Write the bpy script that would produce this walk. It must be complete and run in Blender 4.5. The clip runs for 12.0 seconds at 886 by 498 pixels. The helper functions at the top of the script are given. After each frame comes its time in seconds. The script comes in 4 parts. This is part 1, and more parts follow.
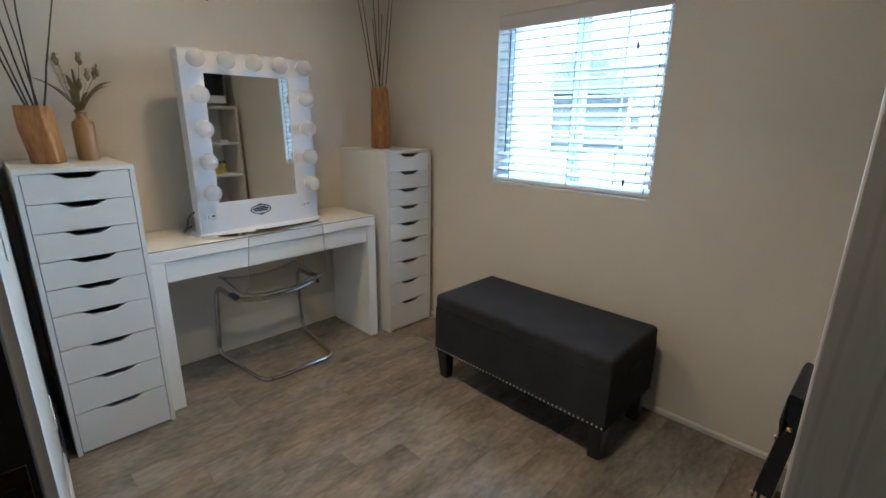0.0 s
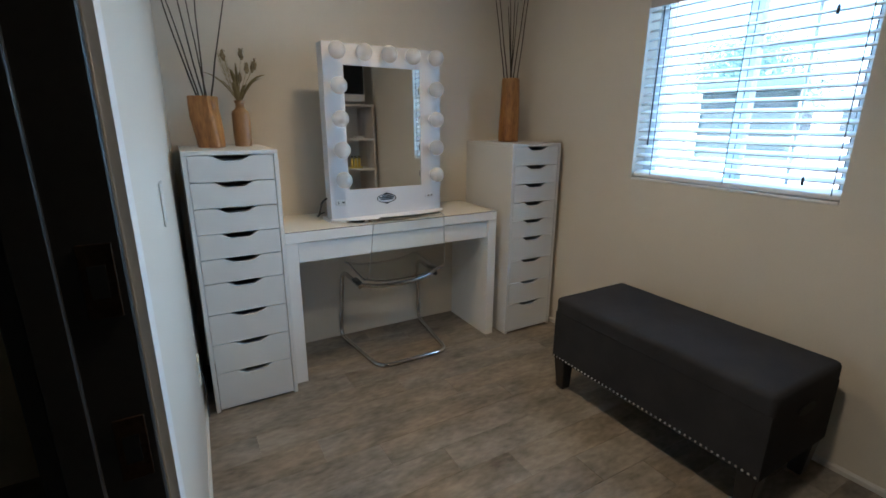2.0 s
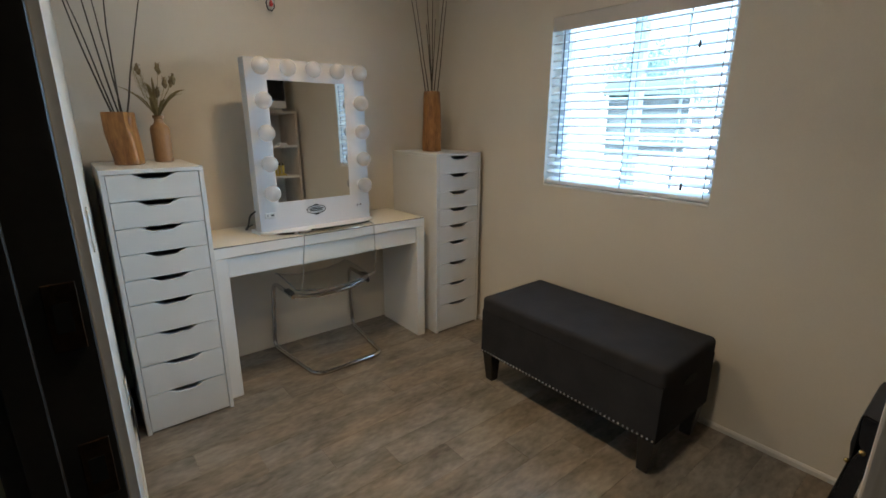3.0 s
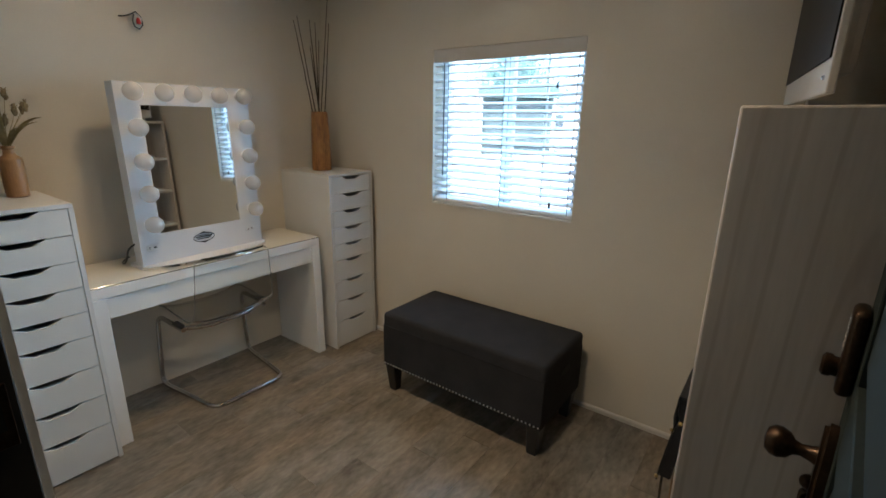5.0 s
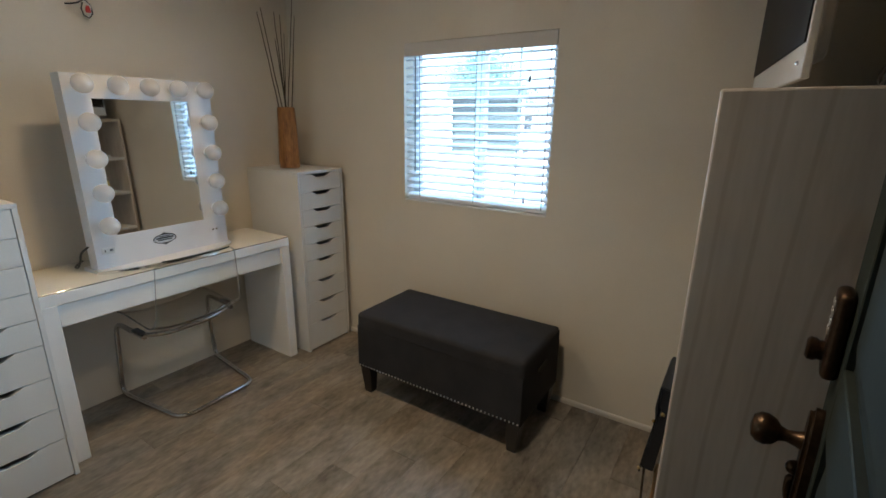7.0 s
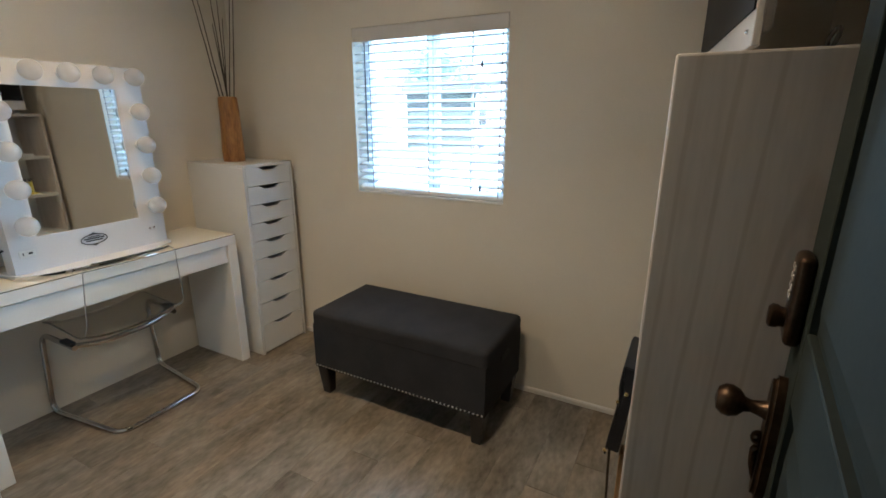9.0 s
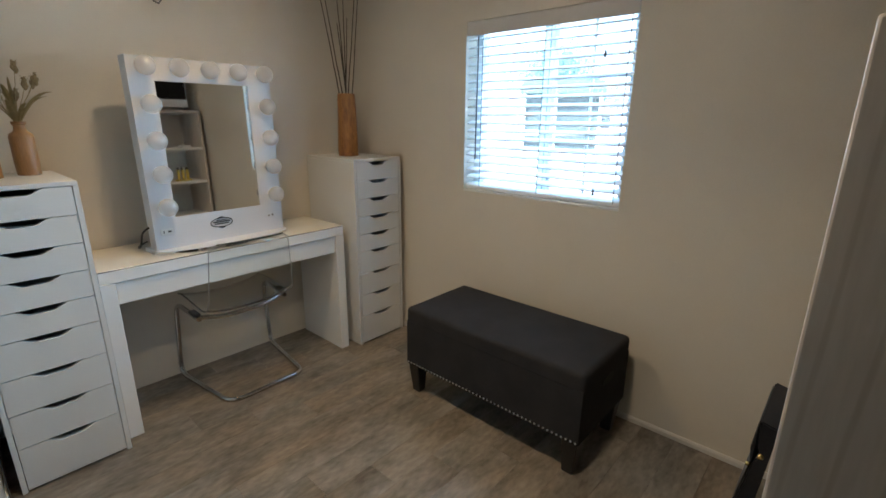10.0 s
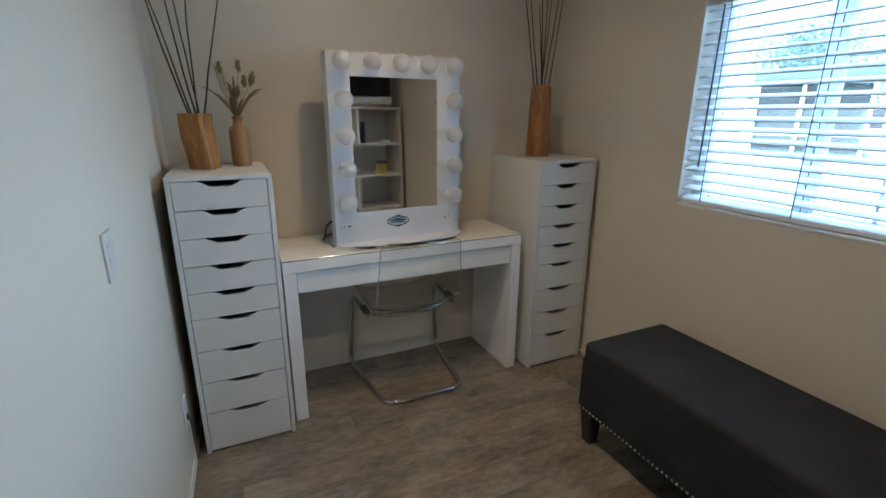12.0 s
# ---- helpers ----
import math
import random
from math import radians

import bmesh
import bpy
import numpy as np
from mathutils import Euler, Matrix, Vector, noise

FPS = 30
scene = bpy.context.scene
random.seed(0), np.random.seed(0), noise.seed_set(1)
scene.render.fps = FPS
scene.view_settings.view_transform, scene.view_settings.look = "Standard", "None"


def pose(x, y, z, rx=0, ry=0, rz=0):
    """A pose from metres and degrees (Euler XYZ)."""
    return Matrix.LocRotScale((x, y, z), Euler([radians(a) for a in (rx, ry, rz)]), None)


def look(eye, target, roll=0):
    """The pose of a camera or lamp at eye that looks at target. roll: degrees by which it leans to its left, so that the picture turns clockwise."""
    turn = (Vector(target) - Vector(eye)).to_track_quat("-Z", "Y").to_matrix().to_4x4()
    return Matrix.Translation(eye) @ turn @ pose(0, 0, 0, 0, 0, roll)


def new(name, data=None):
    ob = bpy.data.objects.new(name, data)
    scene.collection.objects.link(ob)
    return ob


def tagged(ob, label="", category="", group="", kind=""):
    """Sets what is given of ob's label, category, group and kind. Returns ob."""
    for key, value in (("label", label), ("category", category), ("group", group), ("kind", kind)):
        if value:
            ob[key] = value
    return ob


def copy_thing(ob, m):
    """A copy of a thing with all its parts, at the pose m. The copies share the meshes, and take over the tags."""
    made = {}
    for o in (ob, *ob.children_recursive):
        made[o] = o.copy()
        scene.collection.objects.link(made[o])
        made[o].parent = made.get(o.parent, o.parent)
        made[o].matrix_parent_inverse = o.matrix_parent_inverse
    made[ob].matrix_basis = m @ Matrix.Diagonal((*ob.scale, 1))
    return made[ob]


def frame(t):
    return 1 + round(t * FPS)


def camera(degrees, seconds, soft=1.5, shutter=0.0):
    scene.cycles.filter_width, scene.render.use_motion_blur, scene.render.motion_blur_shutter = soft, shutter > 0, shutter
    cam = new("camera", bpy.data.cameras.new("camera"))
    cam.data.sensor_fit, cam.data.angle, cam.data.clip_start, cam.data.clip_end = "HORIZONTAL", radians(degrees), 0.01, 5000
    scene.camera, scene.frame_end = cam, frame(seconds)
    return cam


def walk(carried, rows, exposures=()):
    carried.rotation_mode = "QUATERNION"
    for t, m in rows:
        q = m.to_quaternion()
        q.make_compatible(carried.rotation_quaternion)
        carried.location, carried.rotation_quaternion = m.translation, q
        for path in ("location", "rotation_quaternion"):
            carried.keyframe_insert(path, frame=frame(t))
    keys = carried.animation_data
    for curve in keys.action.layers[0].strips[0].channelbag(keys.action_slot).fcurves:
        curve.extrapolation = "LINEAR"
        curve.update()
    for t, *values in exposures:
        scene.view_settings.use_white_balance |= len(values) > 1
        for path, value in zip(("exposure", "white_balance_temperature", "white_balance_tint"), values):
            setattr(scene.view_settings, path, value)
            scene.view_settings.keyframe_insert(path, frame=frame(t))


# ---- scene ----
cam = camera(87.7, 12.0, soft=1.65)
EXPOSURE = 2.6
PATH = [
    (0, (0.318, 0.247, 1.346), (1.683, 1.604, 0.804), 0.7),
    (0.5, (0.348, 0.281, 1.318), (1.56, 1.779, 0.781), 0.5),
    (1, (0.371, 0.316, 1.296), (1.44, 1.918, 0.757), 0.5),
    (1.5, (0.392, 0.34, 1.271), (1.355, 2.009, 0.736), 0.4),
    (2, (0.375, 0.328, 1.281), (1.335, 2.0, 0.746), 0.4),
    (2.5, (0.349, 0.283, 1.315), (1.35, 1.93, 0.779), 0.3),
    (3, (0.308, 0.237, 1.345), (1.521, 1.736, 0.813), 0.3),
    (3.5, (0.274, 0.228, 1.415), (1.647, 1.58, 0.877), 0.6),
    (5.5, (0.19, 0.184, 1.495), (1.75, 1.314, 0.956), 0.7),
    (6, (0.189, 0.177, 1.488), (1.759, 1.292, 0.95), 0.5),
    (6.5, (0.208, 0.195, 1.476), (1.795, 1.285, 0.937), 0.5),
    (7, (0.224, 0.229, 1.466), (1.838, 1.279, 0.927), 0.7),
    (7.5, (0.258, 0.247, 1.447), (1.908, 1.241, 0.909), 0.7),
    (7.7, (0.261, 0.25, 1.441), (1.931, 1.212, 0.905), 0.6),
    (9.3, (0.288, 0.243, 1.411), (1.989, 1.141, 0.861), 0.1),
    (9.5, (0.337, 0.237, 1.405), (1.958, 1.272, 0.857), 0.5),
    (10, (0.39, 0.272, 1.392), (1.824, 1.555, 0.846), 0.5),
    (10.5, (0.456, 0.339, 1.404), (1.816, 1.699, 0.856), 0.5),
    (11, (0.511, 0.422, 1.394), (1.758, 1.886, 0.844), 0.6),
    (11.5, (0.575, 0.492, 1.369), (1.553, 2.148, 0.819), 0.4),
    (12, (0.603, 0.521, 1.383), (1.414, 2.26, 0.82), 0.4),
]
walk(cam, [(t, look(eye, target, roll)) for t, eye, target, roll in PATH], exposures=[(0, EXPOSURE + 0.1, 5300, 9), (1.5, EXPOSURE - 0.12, 5200, 9), (2.5, EXPOSURE - 0.08, 5450, 9), (3.5, EXPOSURE - 0.1, 5850, 9), (5.5, EXPOSURE - 0.2, 5650, 9), (7.5, EXPOSURE - 0.05, 5650, 9), (9.5, EXPOSURE + 0.2, 5700, 9), (10.5, EXPOSURE - 0.15, 5450, 9), (12, EXPOSURE - 0.3, 5350, 9)])


# ---------- world, sun, lamps ----------
world = bpy.data.worlds.new("sky_world")
world.use_nodes = True
scene.world = world
wn = world.node_tree
sky = wn.nodes.new("ShaderNodeTexSky")
sky.sky_type = "NISHITA"
sky.sun_disc = False
sky.sun_elevation = radians(48)
sky.sun_rotation = radians(-75)
wn.links.new(sky.outputs["Color"], wn.nodes["Background"].inputs["Color"])
wn.nodes["Background"].inputs["Strength"].default_value = 0.15

SUN = bpy.data.lights.new("sun", "SUN")
SUN.energy, SUN.angle, SUN.color = 5.0, radians(0.5), (1.0, 0.95, 0.88)
sun_ob = new("sun", SUN)
sun_ob.matrix_world = look((-12, -4, 14), (0, 0, 0))

WINDOW_WATTS = 2.7
LAMP_SPOTS = [(1.23, 2.00, 0.54, 106, (1.0, 0.60, 0.20)), (1.14, 0.93, 0.80, 108, (1.0, 0.77, 0.50))]   # place, watts, spread, colour

# ---------- plan ----------
XW, YV, YB, CEIL = 2.42, 2.90, -0.12, 2.27
XD, XO = 0.303, 0.187           # inner and outer face of the wall with the door
XL = 0.368                      # that wall's inner face at the vanity corner
DOOR_Y0, DOOR_Y1, DOOR_H = 0.112, 1.049, 2.04
WY0, WY1, WZ0, WZ1 = 1.042, 1.935, 0.997, 1.872
WALL_T = 0.15


# ---------- mesh helpers ----------
def box(bm, x0, x1, y0, y1, z0, z1, bevel=0.0, seg=1):
    vs = [bm.verts.new((x, y, z)) for x in (x0, x1) for y in (y0, y1) for z in (z0, z1)]
    fs = [bm.faces.new([vs[i] for i in q]) for q in ((0, 1, 3, 2), (4, 6, 7, 5), (0, 4, 5, 1), (2, 3, 7, 6), (0, 2, 6, 4), (1, 5, 7, 3))]
    if bevel:
        es = list({e for f in fs for e in f.edges})
        bmesh.ops.bevel(bm, geom=es, offset=bevel, segments=seg, affect="EDGES", profile=0.5)
    return vs


def prism(bm, pts, z0, z1, axis="z"):
    """A plan outline raised from z0 to z1; axis y: the outline lies in x and z and is drawn out along y."""
    put = (lambda a, b, c: (a, b, c)) if axis == "z" else ((lambda a, b, c: (a, c, b)) if axis == "y" else (lambda a, b, c: (c, a, b)))
    lo = [bm.verts.new(put(a, b, z0)) for a, b in pts]
    hi = [bm.verts.new(put(a, b, z1)) for a, b in pts]
    n = len(pts)
    bm.faces.new(lo[::-1])
    bm.faces.new(hi)
    for i in range(n):
        bm.faces.new((lo[i], lo[(i + 1) % n], hi[(i + 1) % n], hi[i]))
    bmesh.ops.recalc_face_normals(bm, faces=bm.faces)


def lathe(bm, profile, cx=0.0, cy=0.0, seg=24, wob=0.0, m=None):
    """Rings of (radius, height) round an upright axis; wob makes it uneven."""
    rings, made = [], []
    for k, (r, z) in enumerate(profile):
        ring = []
        for i in range(seg):
            a = 2 * math.pi * i / seg
            rr = r * (1 + wob * noise.noise((math.cos(a) * 1.3 + cx * 9, math.sin(a) * 1.3 + cy * 7, z * 6)))
            ring.append(bm.verts.new((cx + rr * math.cos(a), cy + rr * math.sin(a), z)))
        rings.append(ring)
        made += ring
    for a, b in zip(rings, rings[1:]):
        for i in range(seg):
            bm.faces.new((a[i], a[(i + 1) % seg], b[(i + 1) % seg], b[i]))
    bm.faces.new(rings[0][::-1])
    bm.faces.new(rings[-1])
    if m is not None:
        bmesh.ops.transform(bm, matrix=m, verts=made)
    return made


def tube(bm, pts, r, seg=8, taper=1.0, closed=False):
    """A round bar along a polyline."""
    pts = [Vector(p) for p in pts]
    n = len(pts)
    rings = []
    up = Vector((0.13, 0.31, 0.94)).normalized()
    for i, p in enumerate(pts):
        a = pts[(i - 1) % n] if (closed or i > 0) else p
        b = pts[(i + 1) % n] if (closed or i < n - 1) else p
        d = (b - a).normalized()
        u = d.cross(up)
        if u.length < 0.05:
            u = d.cross(Vector((1, 0, 0)))
        u.normalize()
        v = d.cross(u)
        rr = r * (1 + (taper - 1) * i / max(1, n - 1))
        rings.append([bm.verts.new(p + rr * (math.cos(2 * math.pi * k / seg) * u + math.sin(2 * math.pi * k / seg) * v)) for k in range(seg)])
    pairs = list(zip(rings, rings[1:])) + ([(rings[-1], rings[0])] if closed else [])
    for a, b in pairs:
        for k in range(seg):
            bm.faces.new((a[k], a[(k + 1) % seg], b[(k + 1) % seg], b[k]))
    if not closed:
        bm.faces.new(rings[0][::-1])
        bm.faces.new(rings[-1])


def bend(pts, radius, steps=6):
    """A polyline with its inner corners rounded."""
    pts = [Vector(p) for p in pts]
    out = [pts[0]]
    for a, b, c in zip(pts, pts[1:], pts[2:]):
        u, v = (a - b).normalized(), (c - b).normalized()
        k = min(radius, (a - b).length * 0.49, (c - b).length * 0.49)
        p, q = b + u * k, b + v * k
        for i in range(steps + 1):
            s = i / steps
            out.append((1 - s) ** 2 * p + 2 * s * (1 - s) * b + s * s * q)
    return out + [pts[-1]]


def ball(bm, c, r, seg=16, sz=1.0):
    m = Matrix.Translation(c) @ Matrix.Diagonal((1, 1, sz, 1))
    bmesh.ops.create_uvsphere(bm, u_segments=seg, v_segments=max(6, seg // 2), radius=r, matrix=m)


def mesh_of(name, bm, material, smooth=False):
    bmesh.ops.recalc_face_normals(bm, faces=bm.faces)
    me = bpy.data.meshes.new(name)
    bm.to_mesh(me)
    bm.free()
    me.materials.append(material)
    if smooth:
        me.shade_smooth()
        me.set_sharp_from_angle(angle=radians(40))
    return me


def part(name, bm, material, parent, label="", smooth=False, at=None):
    ob = new(name, mesh_of(name, bm, material, smooth))
    ob.parent = parent
    if at is not None:
        ob.matrix_basis = at
    return tagged(ob, label)


def thing(name, m, label, category, group=""):
    ob = new(name)
    ob.empty_display_size = 0.1
    ob.matrix_basis = m
    return tagged(ob, label, category, group)


def solid(name, bm, material, label, category, group="", m=None, smooth=False, kind=""):
    ob = new(name, mesh_of(name, bm, material, smooth))
    if m is not None:
        ob.matrix_basis = m
    return tagged(ob, label, category, group, kind)


def B():
    return bmesh.new()


# ---------- materials ----------
def surface(name, c1, c2, scale=6.0, fine=60.0, rough=0.5, rough_var=0.1, bump=0.05, stretch=(1, 1, 1), metal=0.0, spec=0.5, contrast=(0.35, 0.65), per_object=0.0, coat=0.0, dist=0.002):
    """Two colours mixed by broad and fine noise, with roughness variation and fine relief."""
    m = bpy.data.materials.new(name)
    m.use_nodes = True
    t = m.node_tree
    nd, lk = t.nodes, t.links
    p = nd["Principled BSDF"]
    co = nd.new("ShaderNodeTexCoord")
    mp = nd.new("ShaderNodeMapping")
    mp.inputs["Scale"].default_value = stretch
    src = co.outputs["Object"]
    if per_object:
        oi = nd.new("ShaderNodeObjectInfo")
        mul = nd.new("ShaderNodeVectorMath")
        mul.operation = "MULTIPLY_ADD"
        mul.inputs[1].default_value = (37.0, 53.0, 71.0)
        lk.new(oi.outputs["Random"], mul.inputs[0])
        lk.new(src, mul.inputs[2])
        src = mul.outputs[0]
    lk.new(src, mp.inputs["Vector"])
    n1 = nd.new("ShaderNodeTexNoise")
    n1.inputs["Scale"].default_value, n1.inputs["Detail"].default_value, n1.inputs["Roughness"].default_value = scale, 5.0, 0.6
    n2 = nd.new("ShaderNodeTexNoise")
    n2.inputs["Scale"].default_value, n2.inputs["Detail"].default_value = fine, 4.0
    for n in (n1, n2):
        lk.new(mp.outputs["Vector"], n.inputs["Vector"])
    mix = nd.new("ShaderNodeMix")
    mix.data_type = "FLOAT"
    mix.inputs[0].default_value = 0.35
    lk.new(n1.outputs["Fac"], mix.inputs[2])
    lk.new(n2.outputs["Fac"], mix.inputs[3])
    val = mix.outputs[0]
    if per_object:
        ad = nd.new("ShaderNodeMath")
        ad.operation = "MULTIPLY_ADD"
        ad.inputs[1].default_value, ad.inputs[2].default_value = per_object, -per_object / 2
        lk.new(oi.outputs["Random"], ad.inputs[0])
        sm = nd.new("ShaderNodeMath")
        sm.operation = "ADD"
        lk.new(ad.outputs[0], sm.inputs[0])
        lk.new(val, sm.inputs[1])
        val = sm.outputs[0]
    ramp = nd.new("ShaderNodeValToRGB")
    ramp.color_ramp.elements[0].position, ramp.color_ramp.elements[1].position = contrast
    ramp.color_ramp.elements[0].color, ramp.color_ramp.elements[1].color = (*c1, 1), (*c2, 1)
    lk.new(val, ramp.inputs["Fac"])
    lk.new(ramp.outputs["Color"], p.inputs["Base Color"])
    rr = nd.new("ShaderNodeMapRange")
    rr.inputs["To Min"].default_value, rr.inputs["To Max"].default_value = max(0.02, rough - rough_var), min(1, rough + rough_var)
    lk.new(n1.outputs["Fac"], rr.inputs["Value"])
    lk.new(rr.outputs["Result"], p.inputs["Roughness"])
    if bump:
        b = nd.new("ShaderNodeBump")
        b.inputs["Strength"].default_value, b.inputs["Distance"].default_value = bump, dist
        lk.new(mix.outputs[0], b.inputs["Height"])
        lk.new(b.outputs["Normal"], p.inputs["Normal"])
    p.inputs["Metallic"].default_value = metal
    p.inputs["Specular IOR Level"].default_value = spec
    p.inputs["Coat Weight"].default_value = coat
    return m


def glass(name, rough=0.0, tint=(1, 1, 1), ior=1.45):
    m = bpy.data.materials.new(name)
    m.use_nodes = True
    p = m.node_tree.nodes["Principled BSDF"]
    p.inputs["Base Color"].default_value = (*tint, 1)
    p.inputs["Transmission Weight"].default_value = 1.0
    p.inputs["Roughness"].default_value = rough
    p.inputs["IOR"].default_value = ior
    return m


def glow(name, colour, strength):
    m = bpy.data.materials.new(name)
    m.use_nodes = True
    p = m.node_tree.nodes["Principled BSDF"]
    p.inputs["Emission Color"].default_value = (*colour, 1)
    p.inputs["Emission Strength"].default_value = strength
    return m


M_WALL = surface("wall_paint", (0.64, 0.59, 0.505), (0.69, 0.64, 0.55), 1.3, 160, 0.33, 0.05, 0.10, spec=0.4, dist=0.0015)
# off-white ceiling greyed in colour so less light bounces to the upper walls
M_CEIL_DIM = surface("dimmed_ceiling_paint", (0.42, 0.405, 0.37), (0.46, 0.445, 0.41), 1.5, 140, 0.7, 0.05, 0.1)
M_TRIM = surface("trim_paint", (0.74, 0.73, 0.70), (0.80, 0.79, 0.76), 3, 90, 0.35, 0.06, 0.05)
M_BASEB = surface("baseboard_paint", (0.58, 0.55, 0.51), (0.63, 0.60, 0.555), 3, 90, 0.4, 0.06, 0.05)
M_HALL = surface("hall_paint", (0.50, 0.42, 0.28), (0.56, 0.47, 0.33), 2, 120, 0.6, 0.05, 0.08)
M_WHITE = surface("white_laminate", (0.64, 0.645, 0.64), (0.69, 0.695, 0.69), 2.5, 180, 0.38, 0.05, 0.02)
M_FOIL = surface("white_foil", (0.78, 0.78, 0.77), (0.82, 0.82, 0.81), 2.5, 150, 0.3, 0.05, 0.015)
M_FLOOR = surface("wood_look_tile", (0.084, 0.072, 0.058), (0.295, 0.268, 0.23), 3.4, 22, 0.36, 0.13, 0.08, (1.0, 2.3, 1), contrast=(0.34, 0.67), per_object=0.03, spec=0.5)
ft = M_FLOOR.node_tree
tint_n = ft.nodes.new("ShaderNodeTexNoise")
tint_n.inputs["Scale"].default_value, tint_n.inputs["Detail"].default_value = 1.6, 3.0
tint_r = ft.nodes.new("ShaderNodeValToRGB")
tint_r.color_ramp.elements[0].position, tint_r.color_ramp.elements[1].position = 0.38, 0.62
tint_r.color_ramp.elements[0].color, tint_r.color_ramp.elements[1].color = (1.0, 0.92, 0.82, 1), (0.97, 0.985, 1.0, 1)
tint_m = ft.nodes.new("ShaderNodeMix")
tint_m.data_type, tint_m.blend_type = "RGBA", "MULTIPLY"
tint_m.inputs[0].default_value = 1.0
fp = ft.nodes["Principled BSDF"]
old = fp.inputs["Base Color"].links[0].from_socket
ft.links.new(next(n for n in ft.nodes if n.type == "MAPPING").outputs["Vector"], tint_n.inputs["Vector"])
ft.links.new(tint_n.outputs["Fac"], tint_r.inputs["Fac"])
ft.links.new(old, tint_m.inputs[6])
ft.links.new(tint_r.outputs["Color"], tint_m.inputs[7])
ft.links.new(tint_m.outputs[2], fp.inputs["Base Color"])
M_GROUT = surface("grout", (0.11, 0.094, 0.078), (0.14, 0.12, 0.10), 10, 120, 0.85, 0.05, 0.2)
M_OAK = surface("vase_wood", (0.15, 0.058, 0.013), (0.43, 0.20, 0.05), 8, 40, 0.45, 0.1, 0.4, (3.0, 3.0, 0.6), contrast=(0.34, 0.64))
M_OAK2 = surface("vase_wood_pale", (0.21, 0.108, 0.040), (0.37, 0.205, 0.082), 8, 70, 0.45, 0.1, 0.2, (4, 4, 0.5), contrast=(0.3, 0.7))
M_STICK = surface("dried_stick", (0.03, 0.022, 0.016), (0.075, 0.055, 0.036), 20, 120, 0.8, 0.1, 0.2)
M_STEM = surface("dried_stem", (0.22, 0.18, 0.08), (0.36, 0.30, 0.15), 20, 90, 0.8, 0.1, 0.2)
M_PLUME = surface("grass_plume", (0.38, 0.34, 0.22), (0.52, 0.47, 0.33), 30, 120, 0.9, 0.05, 0.1)
M_SEED = surface("seed_head", (0.16, 0.12, 0.06), (0.30, 0.23, 0.12), 40, 160, 0.9, 0.05, 0.5)
M_CHROME = surface("chrome", (0.50, 0.49, 0.48), (0.60, 0.59, 0.58), 8, 90, 0.12, 0.05, 0.0, metal=1.0)
M_POLISHED = surface("polished_chrome", (0.78, 0.77, 0.76), (0.84, 0.83, 0.82), 8, 60, 0.06, 0.03, 0.0, metal=1.0)
M_MIRROR = surface("mirror_silver", (0.86, 0.87, 0.86), (0.87, 0.88, 0.87), 2, 30, 0.025, 0.005, 0.0, metal=1.0)
M_FRAME = surface("mirror_frame_lacquer", (0.60, 0.61, 0.64), (0.64, 0.65, 0.68), 3, 120, 0.3, 0.05, 0.015)
M_LINEN = surface("charcoal_linen", (0.022, 0.022, 0.0245), (0.036, 0.036, 0.039), 5, 420, 0.95, 0.04, 0.6, spec=0.15, dist=0.001)
M_BLACK = surface("black_stained_wood", (0.010, 0.009, 0.009), (0.022, 0.020, 0.019), 12, 90, 0.4, 0.1, 0.05)
M_NAIL = surface("nickel_nail", (0.68, 0.67, 0.65), (0.78, 0.77, 0.74), 20, 90, 0.42, 0.05, 0.0, metal=1.0)
# near-black that paints the shade inside holes that are not cut
M_HOLE_SHADE = surface("painted_hole_shade", (0.004, 0.004, 0.004), (0.007, 0.007, 0.007), 12, 90, 0.8, 0.1, 0.0)
M_DOOR = surface("dark_green_paint", (0.024, 0.030, 0.027), (0.034, 0.042, 0.037), 4, 70, 0.7, 0.06, 0.12, spec=0.15)
M_JAMB = surface("dark_jamb_paint", (0.020, 0.018, 0.016), (0.034, 0.031, 0.028), 5, 70, 0.5, 0.08, 0.12)
M_BRONZE = surface("aged_bronze", (0.040, 0.024, 0.015), (0.095, 0.058, 0.034), 18, 120, 0.38, 0.1, 0.08, metal=0.9)
M_SHELF = surface("whitewashed_grain", (0.49, 0.43, 0.37), (0.60, 0.535, 0.47), 2.6, 14, 0.55, 0.08, 0.15, (6, 6, 0.7), contrast=(0.3, 0.6))
st_n = M_SHELF.node_tree
grain = st_n.nodes.new("ShaderNodeTexWave")
grain.wave_type, grain.bands_direction = "RINGS", "X"
for key, val in (("Scale", 0.8), ("Distortion", 4.0), ("Detail", 3.0), ("Detail Scale", 1.2)):
    grain.inputs[key].default_value = val
grain_map = st_n.nodes.new("ShaderNodeMapping")
grain_map.inputs["Scale"].default_value = (4.0, 7.0, 0.55)
grain_map.inputs["Location"].default_value = (0.3, -1.1, -0.3)
grain_ramp = st_n.nodes.new("ShaderNodeValToRGB")
grain_ramp.color_ramp.elements[0].position, grain_ramp.color_ramp.elements[1].position = 0.01, 0.09
grain_ramp.color_ramp.elements[0].color, grain_ramp.color_ramp.elements[1].color = (0.87, 0.85, 0.82, 1), (1, 1, 1, 1)
grain_mix = st_n.nodes.new("ShaderNodeMix")
grain_mix.data_type, grain_mix.blend_type = "RGBA", "MULTIPLY"
grain_mix.inputs[0].default_value = 1.0
shelf_p = st_n.nodes["Principled BSDF"]
